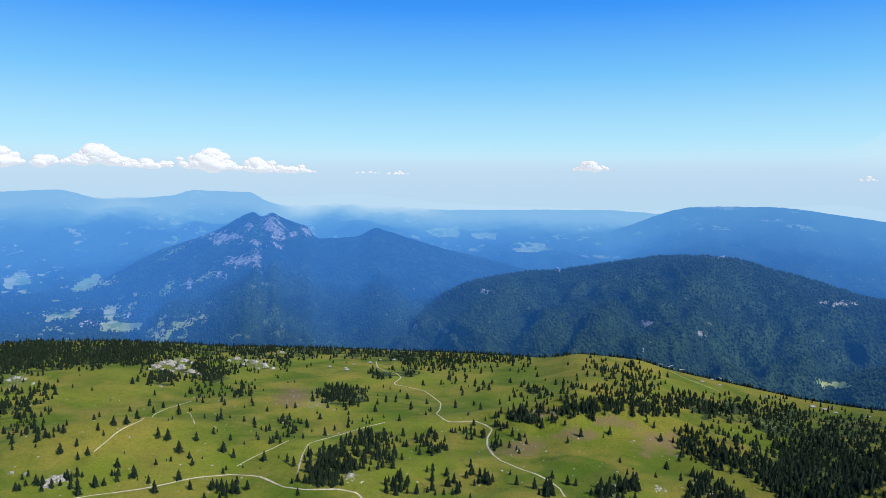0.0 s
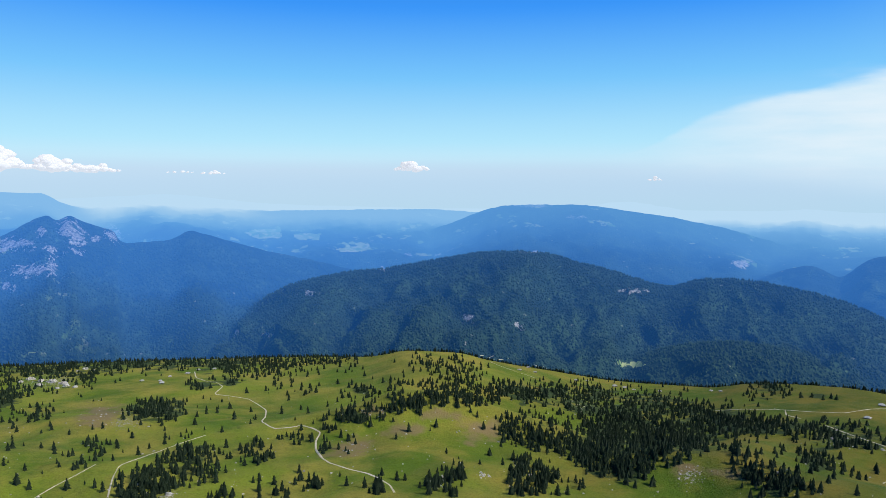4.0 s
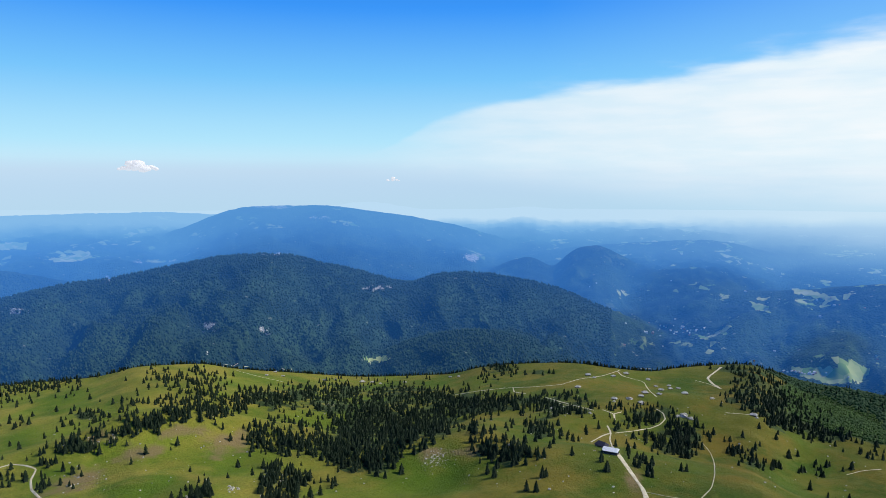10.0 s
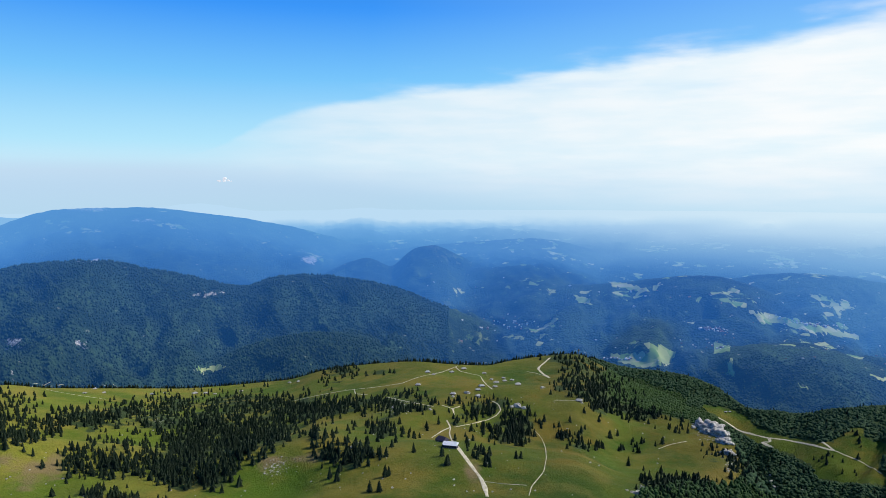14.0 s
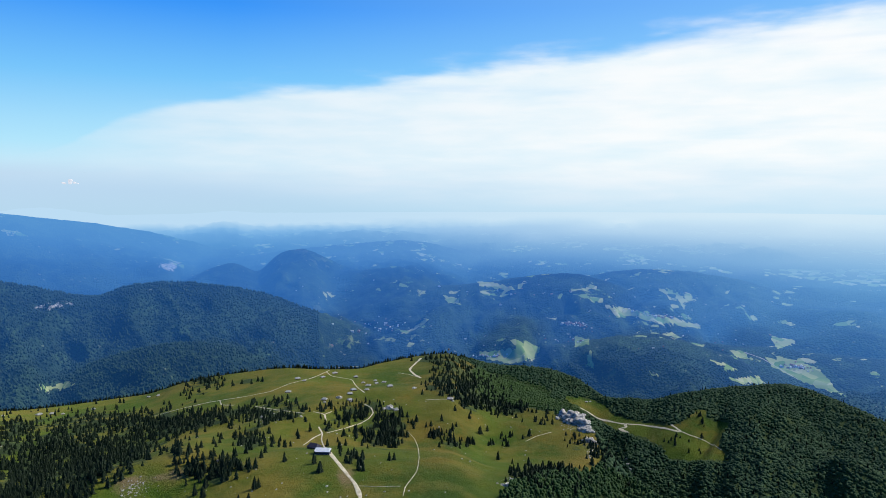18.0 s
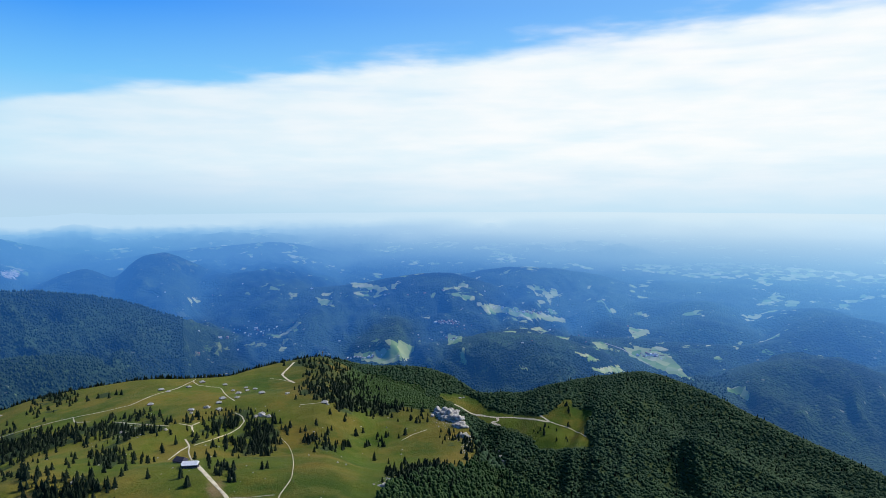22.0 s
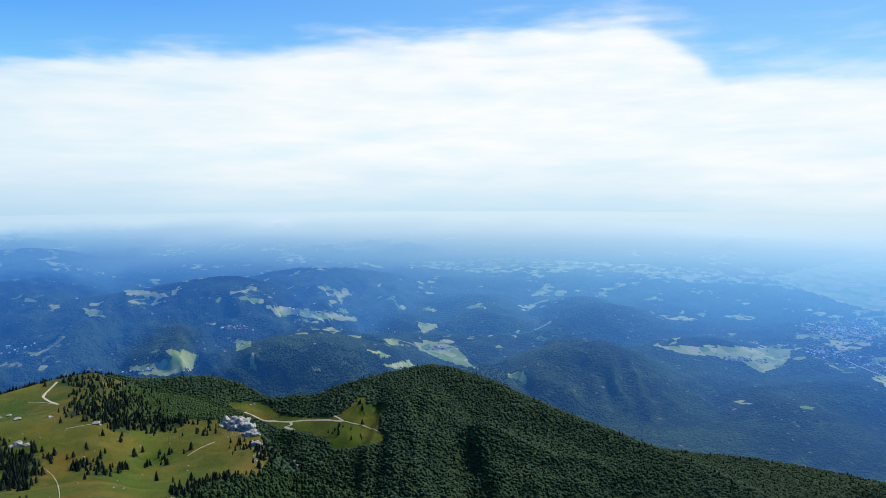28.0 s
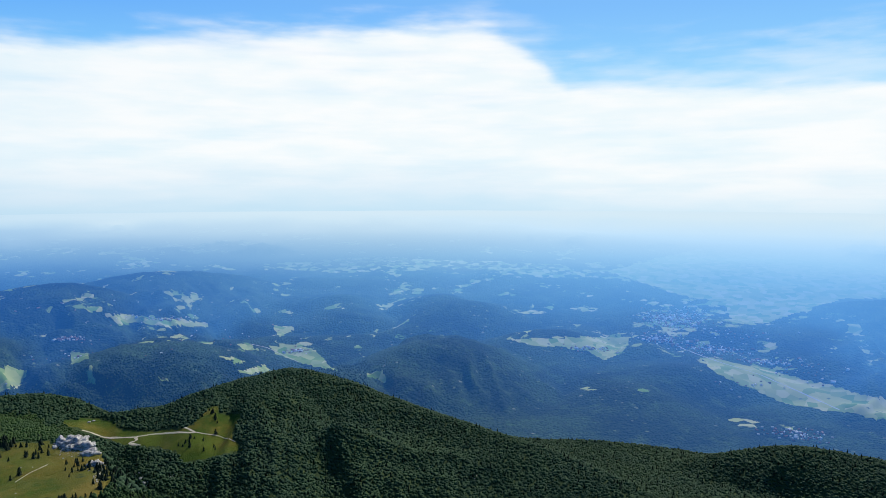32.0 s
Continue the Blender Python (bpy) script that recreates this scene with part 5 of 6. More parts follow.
def scatter(name, templates, at, size, mat, rng, smooth=True, far=None):
    """Many small bodies joined in one mesh: at (n x 3), size (n x 3)."""
    cos, fas, fars, base = [], [], [], 0
    which = rng.integers(0, len(templates), len(at))
    for k, (co, fa) in enumerate(templates):
        p, s = at[which == k], size[which == k]
        if len(p) == 0:
            continue
        turn = rng.uniform(0, 2 * np.pi, len(p))
        c, sn = np.cos(turn)[:, None], np.sin(turn)[:, None]
        x = co[None, :, 0] * c - co[None, :, 1] * sn
        y = co[None, :, 0] * sn + co[None, :, 1] * c
        v = np.stack([x, y, np.broadcast_to(co[None, :, 2], x.shape)], -1) * s[:, None, :] + p[:, None, :]
        cos.append(v.reshape(-1, 3))
        fas.append((fa[None] + (np.arange(len(p)) * len(co))[:, None, None] + base).reshape(-1, fa.shape[1]))
        base += len(p) * len(co)
        if far is not None:
            fars.append(np.repeat(far[which == k], len(co)))
    me = fast_mesh(name, np.concatenate(cos), np.concatenate(fas), mat, smooth)
    if far is not None:
        me.attributes.new("far", "FLOAT", "POINT").data.foreach_set("value", np.concatenate(fars).astype(np.float32))
    return new(name, me)


rng = np.random.default_rng(5)


def make_cumulus():
    m, t = material("cumulus")
    b = surface(t, mix(t, noise_tex(t, 0.006, 4), (0.62, 0.66, 0.74), (0.82, 0.82, 0.82)), 1.0)
    # white emission mixed in, standing in for sunlight on the puffs
    em = t.nodes.new("ShaderNodeEmission")
    em.inputs["Color"].default_value = (0.97, 0.97, 1.0, 1)
    ms = t.nodes.new("ShaderNodeMixShader")
    ms.inputs[0].default_value = 0.6
    t.links.new(b, ms.inputs[1])
    t.links.new(em.outputs[0], ms.inputs[2])
    finish(t, ms.outputs[0])
    return m


M_CUMULUS = make_cumulus()
PUFFS = [(-31.8, 2.05, 1.0, 0.50), (-29.3, 1.8, 0.7, 0.42), (-25.9, 2.15, 1.9, 0.55), (-22.6, 1.7, 1.6, 0.30), (-20.4, 1.75, 1.6, 0.25), (-18.1, 2.05, 1.5, 0.65), (-14.6, 1.7, 1.5, 0.42),
         (-12.2, 1.4, 1.8, 0.28), (-6, 1.15, 0.9, 0.1), (-3.6, 1.1, 0.9, 0.12), (12.0, 1.72, 1.15, 0.32), (31.2, 0.7, 0.5, 0.12)]
for a, e, w, h in PUFFS:
    d = 4820.0
    w, h = w * 1.15, h * 1.55
    n = max(6, int(w * 13))
    u = rng.uniform(-1, 1, n)
    up = np.abs(rng.normal(0, 0.45, n)).clip(0, 1) * (1 - u * u)
    k = math.radians(1) * d
    ca, sa = math.cos(radians(a)), math.sin(radians(a))
    lat = u * w * k
    at = np.stack([sa * d + ca * lat, ca * d - sa * lat, d * math.tan(radians(e - h * 0.6)) + up * h * k * 1.2 + EYE], -1)
    rad = (0.22 + 0.55 * (1 - np.abs(u)) * rng.uniform(0.5, 1, n)) * h * k
    sz = np.stack([rad * 1.5, rad * 1.5, rad * 0.85], -1)
    co, fa = ball(3)
    lumpy = []
    for s in range(3):
        f = np.array([noise.fractal(Vector(c) * 1.8 + Vector((s * 7, 0, 0)), 0.8, 2.0, 4) for c in co])
        lumpy.append((co * (1 + 0.20 * f)[:, None], fa))
    ob = scatter("backdrop_cloud", lumpy, at, sz, M_CUMULUS, rng)
    tagged(ob, kind="structure")

# ---- trees ----


def make_needles(name, far=False):
    m, t = material(name)
    geo = t.nodes.new("ShaderNodeNewGeometry")
    rnd = geo.outputs["Random Per Island"]
    if not far:
        info = t.nodes.new("ShaderNodeObjectInfo")
        rnd = math_node(t, "FRACT", math_node(t, "ADD", rnd, info.outputs["Random"]))
    c = mix(t, rnd, (0.009, 0.019, 0.010), (0.020, 0.034, 0.014))
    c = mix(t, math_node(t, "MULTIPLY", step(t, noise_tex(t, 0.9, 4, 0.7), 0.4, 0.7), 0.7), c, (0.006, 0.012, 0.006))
    finish(t, surface(t, c, 0.8, noise_tex(t, 2.2, 3), 0.3, 0.7))
    return m


def make_leaves(name, lo, hi, far=False):
    m, t = material(name)
    rnd = t.nodes.new("ShaderNodeNewGeometry").outputs["Random Per Island"]
    c = mix(t, rnd, lo, hi)
    big = noise_tex(t, 0.008, 3)
    c = mix(t, step(t, big, 0.4, 0.65), c, mix(t, 0.5, c, (0.045, 0.085, 0.03)))
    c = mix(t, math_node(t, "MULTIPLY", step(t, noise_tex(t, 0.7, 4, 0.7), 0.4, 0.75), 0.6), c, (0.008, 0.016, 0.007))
    sh = surface(t, c, 0.85, noise_tex(t, 1.1, 4, 0.7), 0.5, 0.5)
    # far leaves get haze painted in as emission
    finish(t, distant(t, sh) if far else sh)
    return m


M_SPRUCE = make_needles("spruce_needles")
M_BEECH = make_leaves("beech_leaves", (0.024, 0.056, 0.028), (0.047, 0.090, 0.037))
# slightly brighter, less blue leaf colour for the near slope
M_BEECH_NEAR = make_leaves("near_beech_leaves", (0.026, 0.060, 0.018), (0.056, 0.106, 0.028))
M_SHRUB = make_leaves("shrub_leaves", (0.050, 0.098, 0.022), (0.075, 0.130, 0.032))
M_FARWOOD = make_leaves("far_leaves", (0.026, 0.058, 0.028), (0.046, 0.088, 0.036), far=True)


def plain(name, lo, hi, scale, rough=0.85, bump=0.1):
    m, t = material(name)
    n = noise_tex(t, scale, 5, 0.65)
    finish(t, surface(t, mix(t, step(t, n, 0.3, 0.7), lo, hi), rough, n, bump, 0.6))
    return m


M_BARK = plain("bark", (0.05, 0.035, 0.025), (0.11, 0.08, 0.06), 3.0)


def spruce(tiers, n, seed):
    """Corners and triangles of a spruce crown of height 1: drooping whorls of branches, each narrower than the one below."""
    r = np.random.default_rng(seed)
    co, fa = [], []
    for k in range(tiers):
        f = k / tiers
        z0 = 0.05 + 0.90 * f ** 0.95
        z1 = min(1.0, z0 + 1.9 * 0.92 / tiers * (1 - 0.25 * f))
        rad = 0.225 * (1 - f) ** 0.85 + 0.012
        b = len(co)
        lean = r.normal(0, 0.012, 2)
        co.append((lean[0], lean[1], z1))
        off = r.uniform(0, 6.28)
        for i in range(n):
            a = off + 2 * math.pi * (i + r.uniform(-0.25, 0.25)) / n
            s = rad * (r.uniform(0.85, 1.2) if i % 2 == 0 else r.uniform(0.50, 0.72))
            co.append((s * math.cos(a) + lean[0], s * math.sin(a) + lean[1], z0 - (0.03 if i % 2 == 0 else -0.02) * (1 - f) + r.uniform(-0.015, 0.015)))
        co.append((lean[0], lean[1], z0 + 0.05))
        for i in range(n):
            j = (i + 1) % n
            fa += [(b, b + 1 + i, b + 1 + j), (b + n + 1, b + 1 + j, b + 1 + i)]
    return np.array(co), np.array(fa)


trees = []
BARE_ROCK = [q for q in ROCKS if q[2] >= 12]
WAY = np.concatenate([np.stack([np.linspace(p[0], q[0], 12), np.linspace(p[1], q[1], 12)], -1) for w, line in PATHS for p, q in zip(line, line[1:])])


def grow(aa, ee, lo, hi):
    r = spot(aa, ee)
    if any(abs(aa - a) < 0.035 * size and -0.030 * size < ee - e < 0.012 * size for a, e, size in BARE_ROCK):
        return
    if np.any((np.abs(WAY[:, 0] - aa) < 0.22) & (ee - WAY[:, 1] < 0.06) & (ee - WAY[:, 1] > -0.30)):
        return
    if r and r < 1560:
        trees.append((aa, r, rng.uniform(lo, hi)))


for a, e, w, h, n in GROVES:
    tight = n / (w * h) > 26
    thick = n / (w * h) > 48
    made = 0
    while made < int(n * (0.65 if thick else 1.0)):
        aa, ee = a + w * rng.normal(0, 0.55 if tight else 0.75), e + h * rng.normal(0, 0.5 if tight else 0.65)
        if ee > e + 1.15 * h:
            continue
        made += 1
        if noise.noise((aa * 1.1, ee * 2.6, 3.3)) > (-0.5 if thick else -0.22):
            grow(aa, ee, 4.8, 10.5)
for a, e, w, h, n in FORESTS:
    for _ in range(int(n * (0.8 if a < 6 else 0.36))):
        q, u = math.sqrt(rng.uniform(0, 1)), rng.uniform(0, 6.283)
        grow(a + 1.08 * w * q * math.cos(u), e + 1.05 * h * q * math.sin(u), 4.5, 9.5)
for thick, shape in STANDS:
    px, py = np.array(shape).T
    span = (px.max() - px.min()) * (py.max() - py.min())
    aa = rng.uniform(px.min(), px.max(), int(span * (3 + thick * 7.5)))
    ee = rng.uniform(py.min(), py.max(), len(aa))
    ok = inside(aa + rng.normal(0, 0.4, len(aa)), ee + rng.normal(0, 0.22, len(aa)), shape)
    for a, e in zip(aa[ok], ee[ok]):
        if blob(np.array(a), np.array(e), SHRUBS) > 0.5 and rng.uniform() < 0.85:
            continue
        if noise.noise((a * 1.3, e * 2.8, 7.7)) > 0.12 - 0.18 * thick:
            grow(a, e, 3.5, 9.5)
for a, e in LONE_TREES:
    grow(a, e, 8.0, 12.0)
# single trees and bushes all over the grass
for _ in range(420):
    aa = rng.uniform(-33, 63)
    ee = along(aa, PLATEAU_RIM) - 0.2 - rng.uniform(0, 1) * 10
    want = float(along(aa, [(-33, 0.5), (-10, 0.75), (12, 0.7), (24, 0.35), (40, 0.3), (62, 0.16)]))
    if noise.noise((aa * 0.35, ee * 0.8, 9.1)) * 0.5 + 0.5 < want * 0.75 and ee > -25:
        grow(aa, ee, 2.0, 8.5)
trees.sort(key=lambda q: q[1])
SINGLE = 300
crowns = []
for s in range(5):
    co, fa = spruce(11, 14, 60 + s)
    crowns.append(fast_mesh("crown", co, fa, M_SPRUCE, False))
tb = bmesh.new()
bmesh.ops.create_cone(tb, cap_ends=True, segments=7, radius1=0.022, radius2=0.006, depth=0.6, matrix=Matrix.Translation((0, 0, 0.28)))
trunk_mesh = bpy.data.meshes.new("trunk")
tb.to_mesh(trunk_mesh)
tb.free()
trunk_mesh.materials.append(M_BARK)
for i, (a, r, h) in enumerate(trees[:SINGLE]):
    ob = new("spruce")
    tagged(ob, "tall dark green spruce standing on the pasture" if h > 10 else "small dark green spruce standing on the pasture", "tree", "spruces on the pasture")
    ob.matrix_world = Matrix.Translation(place(a, r, -0.15)) @ Matrix.Rotation(rng.uniform(0, 6.28), 4, "Z") @ Matrix.Diagonal((h * rng.uniform(1.15, 1.5), h * rng.uniform(1.15, 1.5), h, 1))
    for name, me in (("trunk", trunk_mesh), ("crown", crowns[i % 5])):
        new(name, me).parent = ob
rest = trees[SINGLE:]
at = np.array([place(a, r, -0.2)[:] for a, r, h in rest])
hh = np.array([h for a, r, h in rest])
wd = hh * rng.uniform(1.1, 1.65, len(hh))
near_row = np.array([r for a, r, h in rest]) < 950
for sel, tiers, n in ((near_row, 5, 8), (~near_row, 3, 7)):
    tagged(scatter("spruce_wood", [spruce(tiers, n, 30 + s) for s in range(6)], at[sel], np.stack([wd, wd, hh], -1)[sel], M_SPRUCE, rng, smooth=False),
           "groves of dark spruces scattered over the alpine pasture", "trees", kind="stuff")


def leafy(level, seed, rough):
    """A lumpy leaf crown."""
    co, fa = ball(level)
    f = np.array([noise.fractal(Vector(c) * 1.6 + Vector((seed * 5.3, seed, 0)), 0.7, 2.0, 3) for c in co])
    co = co * (1 + rough * f)[:, None]
    co[:, 2] = np.where(co[:, 2] < 0, co[:, 2] * 0.9, co[:, 2] * 1.1)
    return co, fa


def bushy(seed):
    """A leaf crown of several uneven clumps."""
    g = np.random.default_rng(seed)
    cos, fas = [], []
    for k in range(6):
        co, fa = leafy(1, seed * 7 + k, 0.55)
        a, up = 2.4 * k + g.uniform(-0.4, 0.4), -0.35 + 0.24 * k + g.uniform(-0.1, 0.1)
        out = 0.62 * math.sqrt(max(0.0, 1 - 0.55 * (up + 0.4) ** 2)) * (1 - k / 8)
        cos.append(co * g.uniform(0.42, 0.62) + np.array((out * math.cos(a), out * math.sin(a), up)))
        fas.append(fa + len(co) * k)
    return np.concatenate(cos), np.concatenate(fas)


def woods(name, mask, r0, r1, a0, a1, cell, rad, templates, mat, label, tall=1.15, lift=0.6):
    """Crowns over all the seen ground of a mask."""
    j0, j1 = np.searchsorted(RR, (r0, r1))
    i0, i1 = np.searchsorted(AZ, (a0, a1))
    seen = GEL >= np.maximum.accumulate(GEL[7:], axis=0).repeat(1, 0)[np.maximum(np.arange(len(RR)) - 7, 0)] - 0.5
    area = np.zeros_like(GA)
    area[:-1] = GR[:-1] * np.diff(GR, axis=0) * np.radians(0.2)
    m = (mask & seen & (GEL > -25.8))[j0:j1, i0:i1]
    n = area[j0:j1, i0:i1] * m / cell
    cnt = rng.poisson(n)
    jj, ii = np.nonzero(cnt)
    rep = cnt[jj, ii]
    jj, ii = np.repeat(jj, rep) + j0, np.repeat(ii, rep) + i0
    u, v = rng.uniform(0, 1, len(jj)), rng.uniform(0, 1, len(jj))
    az = AZ[ii] + u * 0.2
    r = RR[jj] * (1 - v) + RR[np.minimum(jj + 1, len(RR) - 1)] * v
    jn, inn = np.minimum(jj + 1, len(RR) - 1), np.minimum(ii + 1, len(AZ) - 1)
    z = (GZ[jj, ii] * (1 - u) + GZ[jj, inn] * u) * (1 - v) + (GZ[jn, ii] * (1 - u) + GZ[jn, inn] * u) * v
    R = rad * rng.uniform(0.65, 1.3, len(jj))
    if r1 < 1565:
        clear = ~inside(az, np.degrees(np.arctan2(z + R * (lift + tall), r)), GLADE)
        az, r, z, R, jj, ii = (q[clear] for q in (az, r, z, R, jj, ii))
    at = np.stack([r * np.sin(np.radians(az)), r * np.cos(np.radians(az)), z + EYE + R * lift], -1)
    ob = scatter(name, templates, at, np.stack([R, R, R * tall], -1), mat, rng, far=GFAR[jj, ii])
    return tagged(ob, label, "woods", kind="stuff")


spur_wood = beech & ~shrub & (GR > 500)
far_tree = np.array([(0, 0, 1.2), (1, 0, 0), (0, 1, 0), (-1, 0, 0), (0, -1, 0), (0, 0, -0.8)], float), np.array([(0, 1, 2), (0, 2, 3), (0, 3, 4), (0, 4, 1), (5, 2, 1), (5, 3, 2), (5, 4, 3), (5, 1, 4)])
woods("beech_wood", spur_wood, 500, 780, 60, 136, 17, 2.6, [bushy(s) for s in range(6)], M_BEECH_NEAR, "dense green mixed forest on the steep slope below the plateau", 1.35)
woods("beech_wood", spur_wood, 780, 1050, 52, 136, 17, 3.1, [leafy(1, s, 0.5) for s in range(8)], M_BEECH, "dense dark green mixed forest on a steep mountain spur", 0.95, 0.3)
woods("beech_wood", spur_wood, 1050, 1562, 52, 136, 13, 2.8, [leafy(1, s, 0.5) for s in range(8)], M_BEECH, "dense dark green mixed forest along a mountain ridge", 0.9, 0.25)
woods("spruce_wood", spur_wood, 500, 1562, 52, 136, 420, 6.0, [(c * np.array((1.25, 1.25, 1.35)), f) for c, f in [spruce(4, 7, 95 + s) for s in range(5)]], M_SPRUCE, "dark spruces standing among the beeches of the mountain spur", 1.0, 0.0)
woods("shrub_wood", shrub, 800, 1500, 58, 73, 6.5, 1.35, [leafy(1, 20 + s, 0.5) for s in range(5)], M_SHRUB, "light green thicket on the back of a grassy knoll", 1.0)
behind = (GR > RIM + 12) & (GA < 61) & (GR < 1562)
woods("spruce_wood", behind, 1150, 1562, -38, 61, 80, 8.0, [(c * np.array((1.2, 1.2, 1)), f) for c, f in [spruce(3, 6, 90 + s) for s in range(4)]], M_SPRUCE, "dark spruce forest on the slope behind the pasture", 1.0, 0.0)
outside = (field < 0.35) & (blob(GA, GEL, SCARS) < 0.5)
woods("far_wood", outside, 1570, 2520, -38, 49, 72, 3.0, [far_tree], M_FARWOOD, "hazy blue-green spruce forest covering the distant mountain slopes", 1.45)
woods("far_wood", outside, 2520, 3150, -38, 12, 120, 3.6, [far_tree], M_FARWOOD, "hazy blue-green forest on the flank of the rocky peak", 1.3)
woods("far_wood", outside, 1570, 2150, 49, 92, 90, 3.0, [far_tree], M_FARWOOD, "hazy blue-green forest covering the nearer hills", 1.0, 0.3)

# ---- paths ----
M_GRAVEL = plain("gravel", (0.40, 0.35, 0.24), (0.66, 0.60, 0.46), 0.25)


def ribbon(width, line, k, mat, far=None):
    """A path or road draped over the ground."""
    pts = []
    for (a0, e0), (a1, e1) in zip(line, line[1:]):
        for s in range(8):
            f = s / 8
            pts.append((a0 + (a1 - a0) * f, e0 + (e1 - e0) * f))
    pts.append(line[-1])
    ground = []
    for a, e in pts:
        r = spot(a, max(e, -26.5))
        if r:
            ground.append(np.array((r * math.sin(radians(a)), r * math.cos(radians(a)))))
    if len(ground) < 3:
        return
    g = np.array(ground)
    for _ in range(2):
        g[1:-1] = 0.25 * g[:-2] + 0.5 * g[1:-1] + 0.25 * g[2:]
    tang = np.gradient(g, axis=0)
    tang /= np.linalg.norm(tang, axis=1)[:, None] + 1e-9
    side = np.stack([-tang[:, 1], tang[:, 0]], -1)
    co, fa = [], []
    for i, (p, s) in enumerate(zip(g, side)):
        w = (0.85 if width > 3.5 or far else 0.58) * width * (1 + 0.6 * float(noise.noise((p[0] * 0.05, p[1] * 0.05, k))))
        for f in (-0.5, -0.25, 0.25, 0.5):
            q = p + s * w * f
            az, r = math.degrees(math.atan2(q[0], q[1])), math.hypot(*q)
            co.append((q[0], q[1], height(az, r) + EYE + (0.28 if abs(f) < 0.4 else 0.05)))
        if i:
            b = 4 * i
            fa += [(b - 4 + c, b - 3 + c, b + 1 + c, b + c) for c in range(3)]
    me = bpy.data.meshes.new("path")
    me.from_pydata(co, [], fa)
    me.materials.append(mat)
    if far:
        me.attributes.new("far", "FLOAT", "POINT").data.foreach_set("value", np.full(len(co), far, np.float32))
    tagged(new("road" if far else "path", me), kind="structure")


for k, (w, line) in enumerate(PATHS):
    ribbon(w, line, k, M_GRAVEL)

# ---- huts and the lodge ----
M_SHINGLE = plain("grey_shingles", (0.26, 0.25, 0.24), (0.50, 0.48, 0.45), 1.5)
M_LOGS = plain("weathered_boards", (0.10, 0.075, 0.055), (0.20, 0.16, 0.12), 2.0)
M_DARK_ROOF = plain("dark_roof_sheets", (0.030, 0.028, 0.045), (0.055, 0.050, 0.075), 1.0, 0.5)
M_PALE_ROOF = plain("pale_metal_roof", (0.62, 0.63, 0.68), (0.78, 0.78, 0.80), 0.6, 0.4)
M_PLASTER = plain("white_plaster", (0.66, 0.64, 0.60), (0.80, 0.78, 0.74), 1.2)
M_GLASS = plain("window_glass", (0.02, 0.025, 0.03), (0.04, 0.045, 0.05), 1.0, 0.08)
M_LIMESTONE = plain("limestone", (0.20, 0.19, 0.17), (0.56, 0.53, 0.48), 0.35, 0.95, 1.6)


def part(name, bm, mat, parent, label=""):
    me = bpy.data.meshes.new(name)
    bm.to_mesh(me)
    bm.free()
    me.materials.append(mat)
    ob = new(name, me)
    ob.parent = parent
    return tagged(ob, label)


def box(x0, x1, y0, y1, z0, z1, bevel=0.05):
    bm = bmesh.new()
    bmesh.ops.create_cube(bm, size=1.0, matrix=Matrix.Translation(((x0 + x1) / 2, (y0 + y1) / 2, (z0 + z1) / 2)) @ Matrix.Diagonal((x1 - x0, y1 - y0, z1 - z0, 1)))
    if bevel:
        bmesh.ops.bevel(bm, geom=bm.edges[:], offset=bevel, segments=1, affect="EDGES")
    return bm


def roof(hx, hy, z0, z1, ridge, thick=0.25):
    """A hipped or gabled roof: half width, half depth, eaves, ridge height and half length of the ridge."""
    bm = bmesh.new()
    low = [bm.verts.new((x, y, z0 - thick)) for x, y in ((-hx, -hy), (hx, -hy), (hx, hy), (-hx, hy))]
    eav = [bm.verts.new((x, y, z0)) for x, y in ((-hx, -hy), (hx, -hy), (hx, hy), (-hx, hy))]
    a, b = bm.verts.new((-ridge, 0, z1)), bm.verts.new((ridge, 0, z1))
    bm.faces.new(low[::-1])
    for i in range(4):
        j = (i + 1) % 4
        bm.faces.new((low[i], low[j], eav[j], eav[i]))
    bm.faces.new((eav[0], eav[1], b, a))
    bm.faces.new((eav[1], eav[2], b))
    bm.faces.new((eav[2], eav[3], a, b))
    bm.faces.new((eav[3], eav[0], a))
    return bm


def hut(name, label, category, group, hx, hy, wall_h, roof_h, ridge, over, wall_mat, roof_mat, windows, chimney):
    ob = new(name)
    tagged(ob, label, category, group)
    w = part("wall", box(-hx, hx, -hy, hy, -1.5, wall_h), wall_mat, ob)
    part("roof", roof(hx + over, hy + over, wall_h + 0.05, roof_h, ridge), roof_mat, ob)
    part("door", box(-0.55, 0.55, -hy - 0.08, -hy + 0.02, 0, 2.0, 0.02), M_LOGS, ob, "plain board door")
    for x in windows:
        f = part("window", box(x - 0.6, x + 0.6, -hy - 0.07, -hy + 0.02, 0.95, 2.0, 0.02), M_PLASTER, ob)
        part("pane", box(x - 0.48, x + 0.48, -hy - 0.10, -hy - 0.06, 1.05, 1.9, 0), M_GLASS, f)
    if chimney:
        part("chimney", box(hx * 0.3, hx * 0.3 + 0.7, -0.35, 0.35, wall_h, roof_h + 0.8), M_PLASTER, ob)
    return ob


def stand(a, e, s=1.0, turn=0.0, sink=0.0):
    r = spot(a, e)
    return Matrix.Translation(place(a, r, -sink)) @ Matrix.Rotation(radians(turn), 4, "Z") @ Matrix.Diagonal((s, s, s, 1))


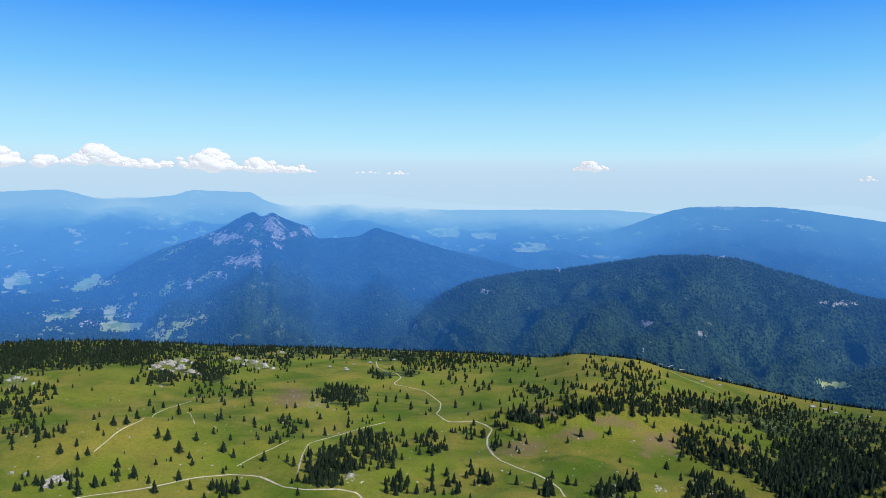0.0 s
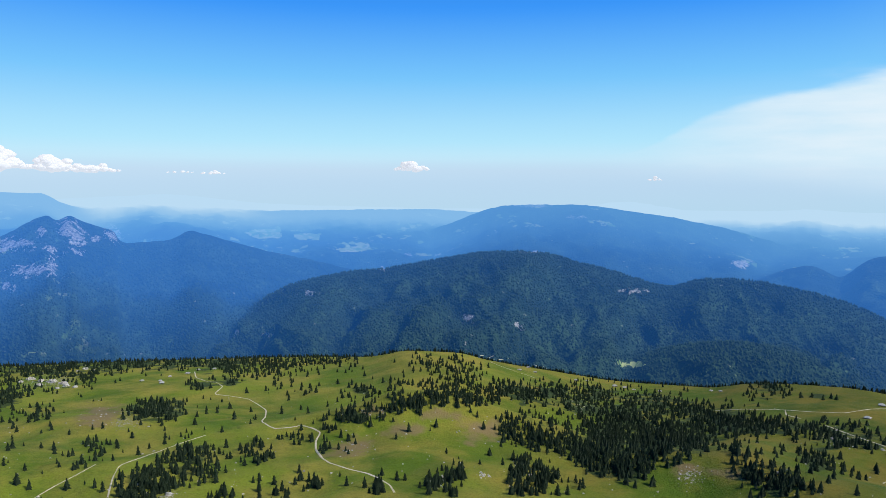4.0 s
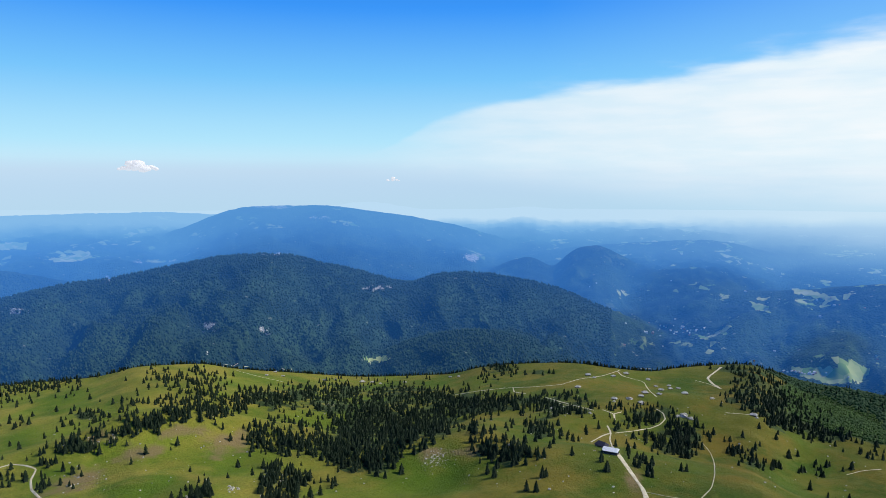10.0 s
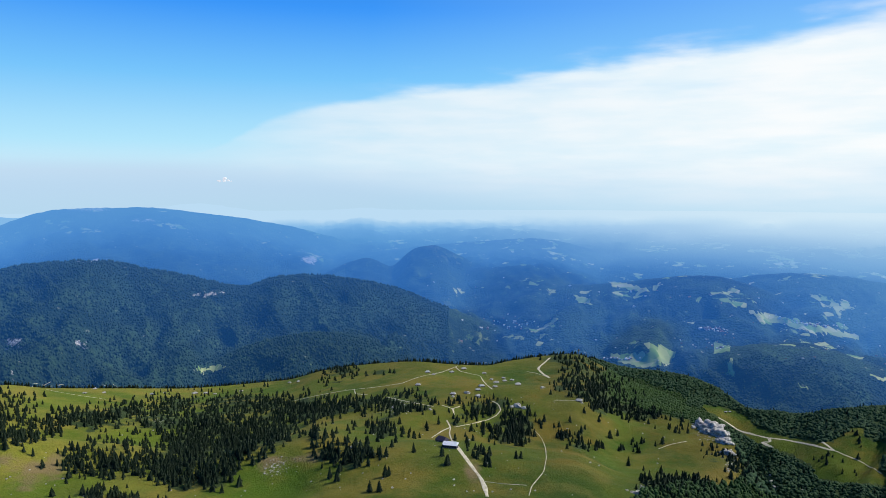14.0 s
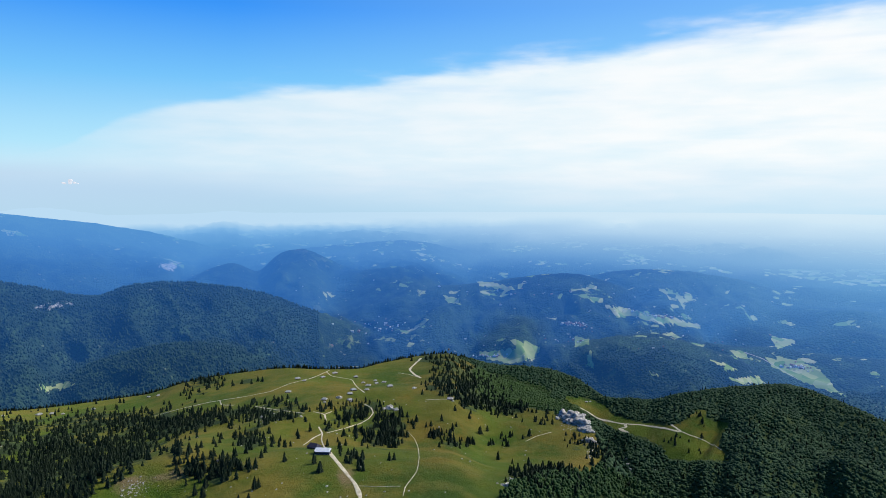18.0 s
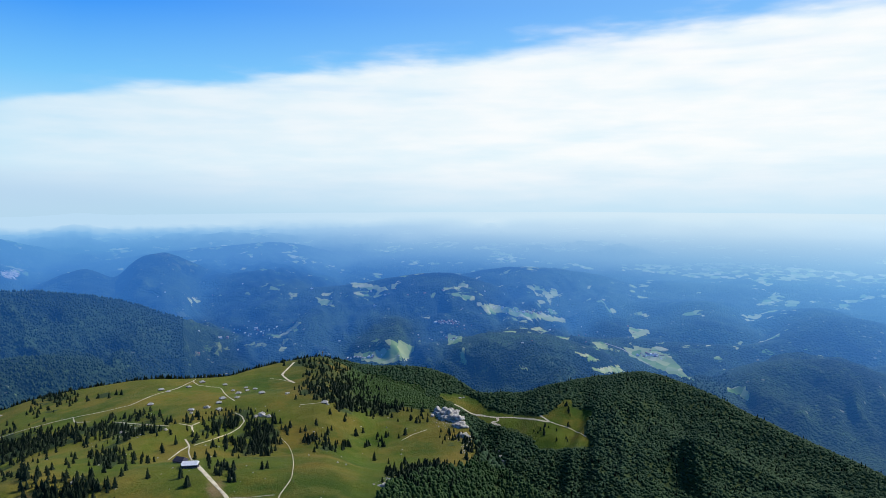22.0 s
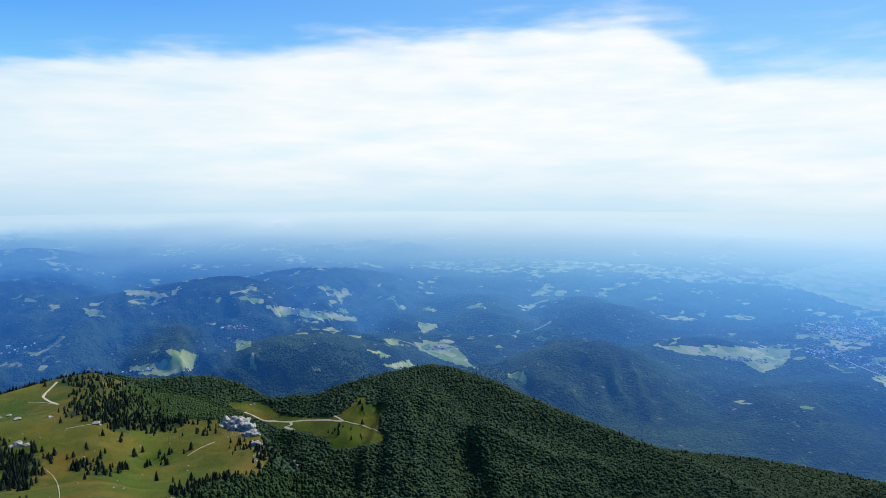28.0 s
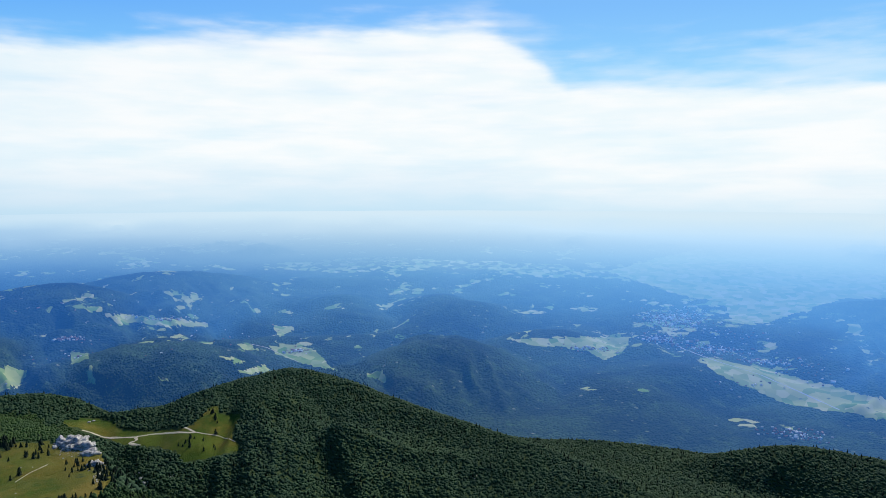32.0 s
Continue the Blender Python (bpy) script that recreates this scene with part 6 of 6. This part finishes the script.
first = None
for i, (a, e, s) in enumerate([(a, e - (0.22 if 16 < a < 37 else 0.0), s) for a, e, s in HUTS]):
    m = stand(a, e, s / 14.5, (i * 47) % 60 - 30 - a)
    if first is None:
        first = hut("shepherd_hut", "low wooden shepherd's hut with a grey shingle roof on the pasture", "hut", "huts of the pasture village", 4.4, 3.4, 2.1, 4.7, 2.2, 0.9, M_LOGS, M_SHINGLE, (-2.4, 2.4), False)
        first.matrix_world = m
    else:
        ob = copy_thing(first, Matrix.Identity(4))
        ob.matrix_basis = m
lodge = hut("lodge", "two-storey mountain lodge with a pale metal roof and dark boarded front", "lodge", "", 8.0, 5.0, 4.6, 7.6, 7.9, 0.7, M_DARK_ROOF, M_PALE_ROOF, (-6.2, -4, -2, 2, 4, 6.2), True)
lodge.matrix_world = stand(49.1, -20.72, 0.85, -49 - 14, 0.2)
barn = hut("annexe", "wooden annexe with a dark roof beside the lodge", "house", "", 6.5, 4.8, 3.6, 7.4, 5.0, 0.7, M_LOGS, M_DARK_ROOF, (-4, -2, 2, 4), False)
barn.matrix_world = stand(48.4, -20.3, 0.85, -49 - 38, 0.2)
deck = new("terrace")
tagged(deck, "pale gravel terrace in front of the mountain lodge", "terrace")
part("slab", box(-9, 9, -10, -4.8, -1.2, 0.25), M_GRAVEL, deck)
deck.matrix_world = lodge.matrix_world.copy()

mast = new("lookout_post")
tagged(mast, "slim wooden lookout post on the wooded knoll", "post")
part("pole", box(-0.35, 0.35, -0.35, 0.35, -1, 13, 0.1), M_LOGS, mast)
part("head", box(-1.1, 1.1, -1.1, 1.1, 12, 15, 0.15), M_LOGS, mast)
mast.matrix_world = stand(59.6, -13.45)

# ---- rocks ----


def rock(a, e, size, seed, label, group):
    co, fa = ball(4 if size > 10 else 3)
    f = np.array([noise.fractal(Vector(c) * 1.3 + Vector((seed * 3.1, 0, seed)), 0.9, 2.1, 6) for c in co])
    g = np.array([abs(noise.fractal(Vector(c) * 3.2 + Vector((seed, 0, 0)), 0.8, 2.0, 4)) for c in co])
    cut = np.array([noise.voronoi(Vector(c) * 1.5 + Vector((seed, seed, 0)))[0][0] for c in co])
    co = co * (1 + 0.42 * f - 0.30 * g - 0.30 * cut)[:, None]
    co = co * np.array((1.15, 0.95, 0.72)) * size / 2
    ob = new("rock", fast_mesh("rock", co, fa, M_LIMESTONE))
    r = spot(a, e)
    ob.matrix_world = Matrix.Translation(place(a, r, size * 0.02)) @ Matrix.Rotation(seed * 1.7, 4, "Z")
    tagged(ob, label, "rock", group)


for i, (a, e, s) in enumerate([(a + dx * s, e + dy * s, s * f) for a, e, s in ROCKS for dx, dy, f in ([(0, 0, 0.95), (0.040, -0.012, 0.7), (-0.042, -0.006, 0.6)] if s >= 12 else [(0, 0, 0.8)])]):
    rock(a, e, s, i + 1, "pale limestone outcrop in the grass", "outcrops in the pasture")
for i, (a, e, s) in enumerate(CRAG):
    rock(a, e, s * (1.25 if s > 10 else 0.8), i + 50, "bare pale limestone crag at the edge of the plateau" if s > 10 else "small limestone block on the steep slope", "crags at the edge")
pebble = []
for a, e, w, h in STONY_PATCHES + BARE_PATCHES[:3]:
    for _ in range(26):
        aa, ee = a + rng.normal(0, 0.5) * w, e + rng.normal(0, 0.5) * h
        r = spot(aa, ee)
        if r and r < 1500:
            pebble.append(place(aa, r, 0.0)[:])
for _ in range(500):
    aa, ee = rng.uniform(-32, 68), rng.uniform(-24, -15)
    r = spot(aa, ee)
    if r and r < 1100:
        pebble.append(place(aa, r, 0.0)[:])
pebble = np.array(pebble)
ps = rng.uniform(0.3, 1.3, len(pebble)) ** 1.4
tagged(scatter("boulders", [leafy(1, 70 + s, 0.6) for s in range(4)], pebble, np.stack([ps, ps * 0.9, ps * 0.6], -1), M_LIMESTONE, rng, smooth=False),
       "pale limestone boulders strewn over the pasture", "boulders", kind="stuff")

# ---- towns and roads in the valleys ----


def make_town(name, lo, hi):
    m, t = material(name)
    rnd = t.nodes.new("ShaderNodeNewGeometry").outputs["Random Per Island"]
    # houses and roads glow with the painted haze too
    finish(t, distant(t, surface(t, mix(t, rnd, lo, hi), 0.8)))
    return m


house = np.array([(-1, -.7, -1), (1, -.7, -1), (1, .7, -1), (-1, .7, -1), (-1, -.7, .5), (1, -.7, .5), (1, .7, .5), (-1, .7, .5), (-1, 0, 1.1), (1, 0, 1.1)], float)
house_f = np.array([(0, 1, 5), (0, 5, 4), (1, 2, 6), (1, 6, 5), (2, 3, 7), (2, 7, 6), (3, 0, 4), (3, 4, 7), (4, 5, 9), (4, 9, 8), (6, 7, 8), (6, 8, 9), (5, 6, 9), (7, 4, 8)])
spots = []
for a, e, w, h, n in TOWNS:
    for _ in range(n):
        aa, ee = a + rng.normal(0, 0.5) * w, e + rng.normal(0, 0.5) * h
        r = spot(aa, ee)
        if r and r > 1740:
            spots.append((*place(aa, r, 1.0), GFAR[int(np.searchsorted(RR, r)) - 1, cols(aa)[0]]))
spots = np.array(spots)
pick = rng.uniform(0, 1, len(spots)) < 0.45
for sel, name, lo, hi, label in ((pick, "red_roofed_houses", (0.20, 0.10, 0.07), (0.40, 0.26, 0.20), "small red-roofed houses of distant valley towns"),
                                 (~pick, "white_houses", (0.45, 0.45, 0.45), (0.85, 0.85, 0.83), "small pale houses and halls of distant valley towns")):
    p, haze = spots[sel][:, :3], spots[sel][:, 3]
    s = rng.uniform(1.5, 3.4, len(p)) * np.where(rng.uniform(0, 1, len(p)) < 0.08, 2.0, 1.0)
    tagged(scatter(name, [(house, house_f)], p, np.stack([s, s, s * 0.7], -1), make_town(name, lo, hi), rng, smooth=False, far=haze), label, "houses", kind="stuff")
M_ROAD = make_town("valley_road", (0.40, 0.39, 0.37), (0.50, 0.49, 0.46))
ribbon(5.0, [(114.2, -11.44), (116.7, -11.99), (118.3, -12.57), (120.3, -13.13), (123.0, -13.73), (125.9, -14.73), (128.3, -15.55)], 91, M_ROAD, 0.48)
ribbon(4.0, [(82.7, -12.12), (84.0, -12.48), (85.3, -13.17), (86.4, -13.73)], 92, M_ROAD, 0.46)
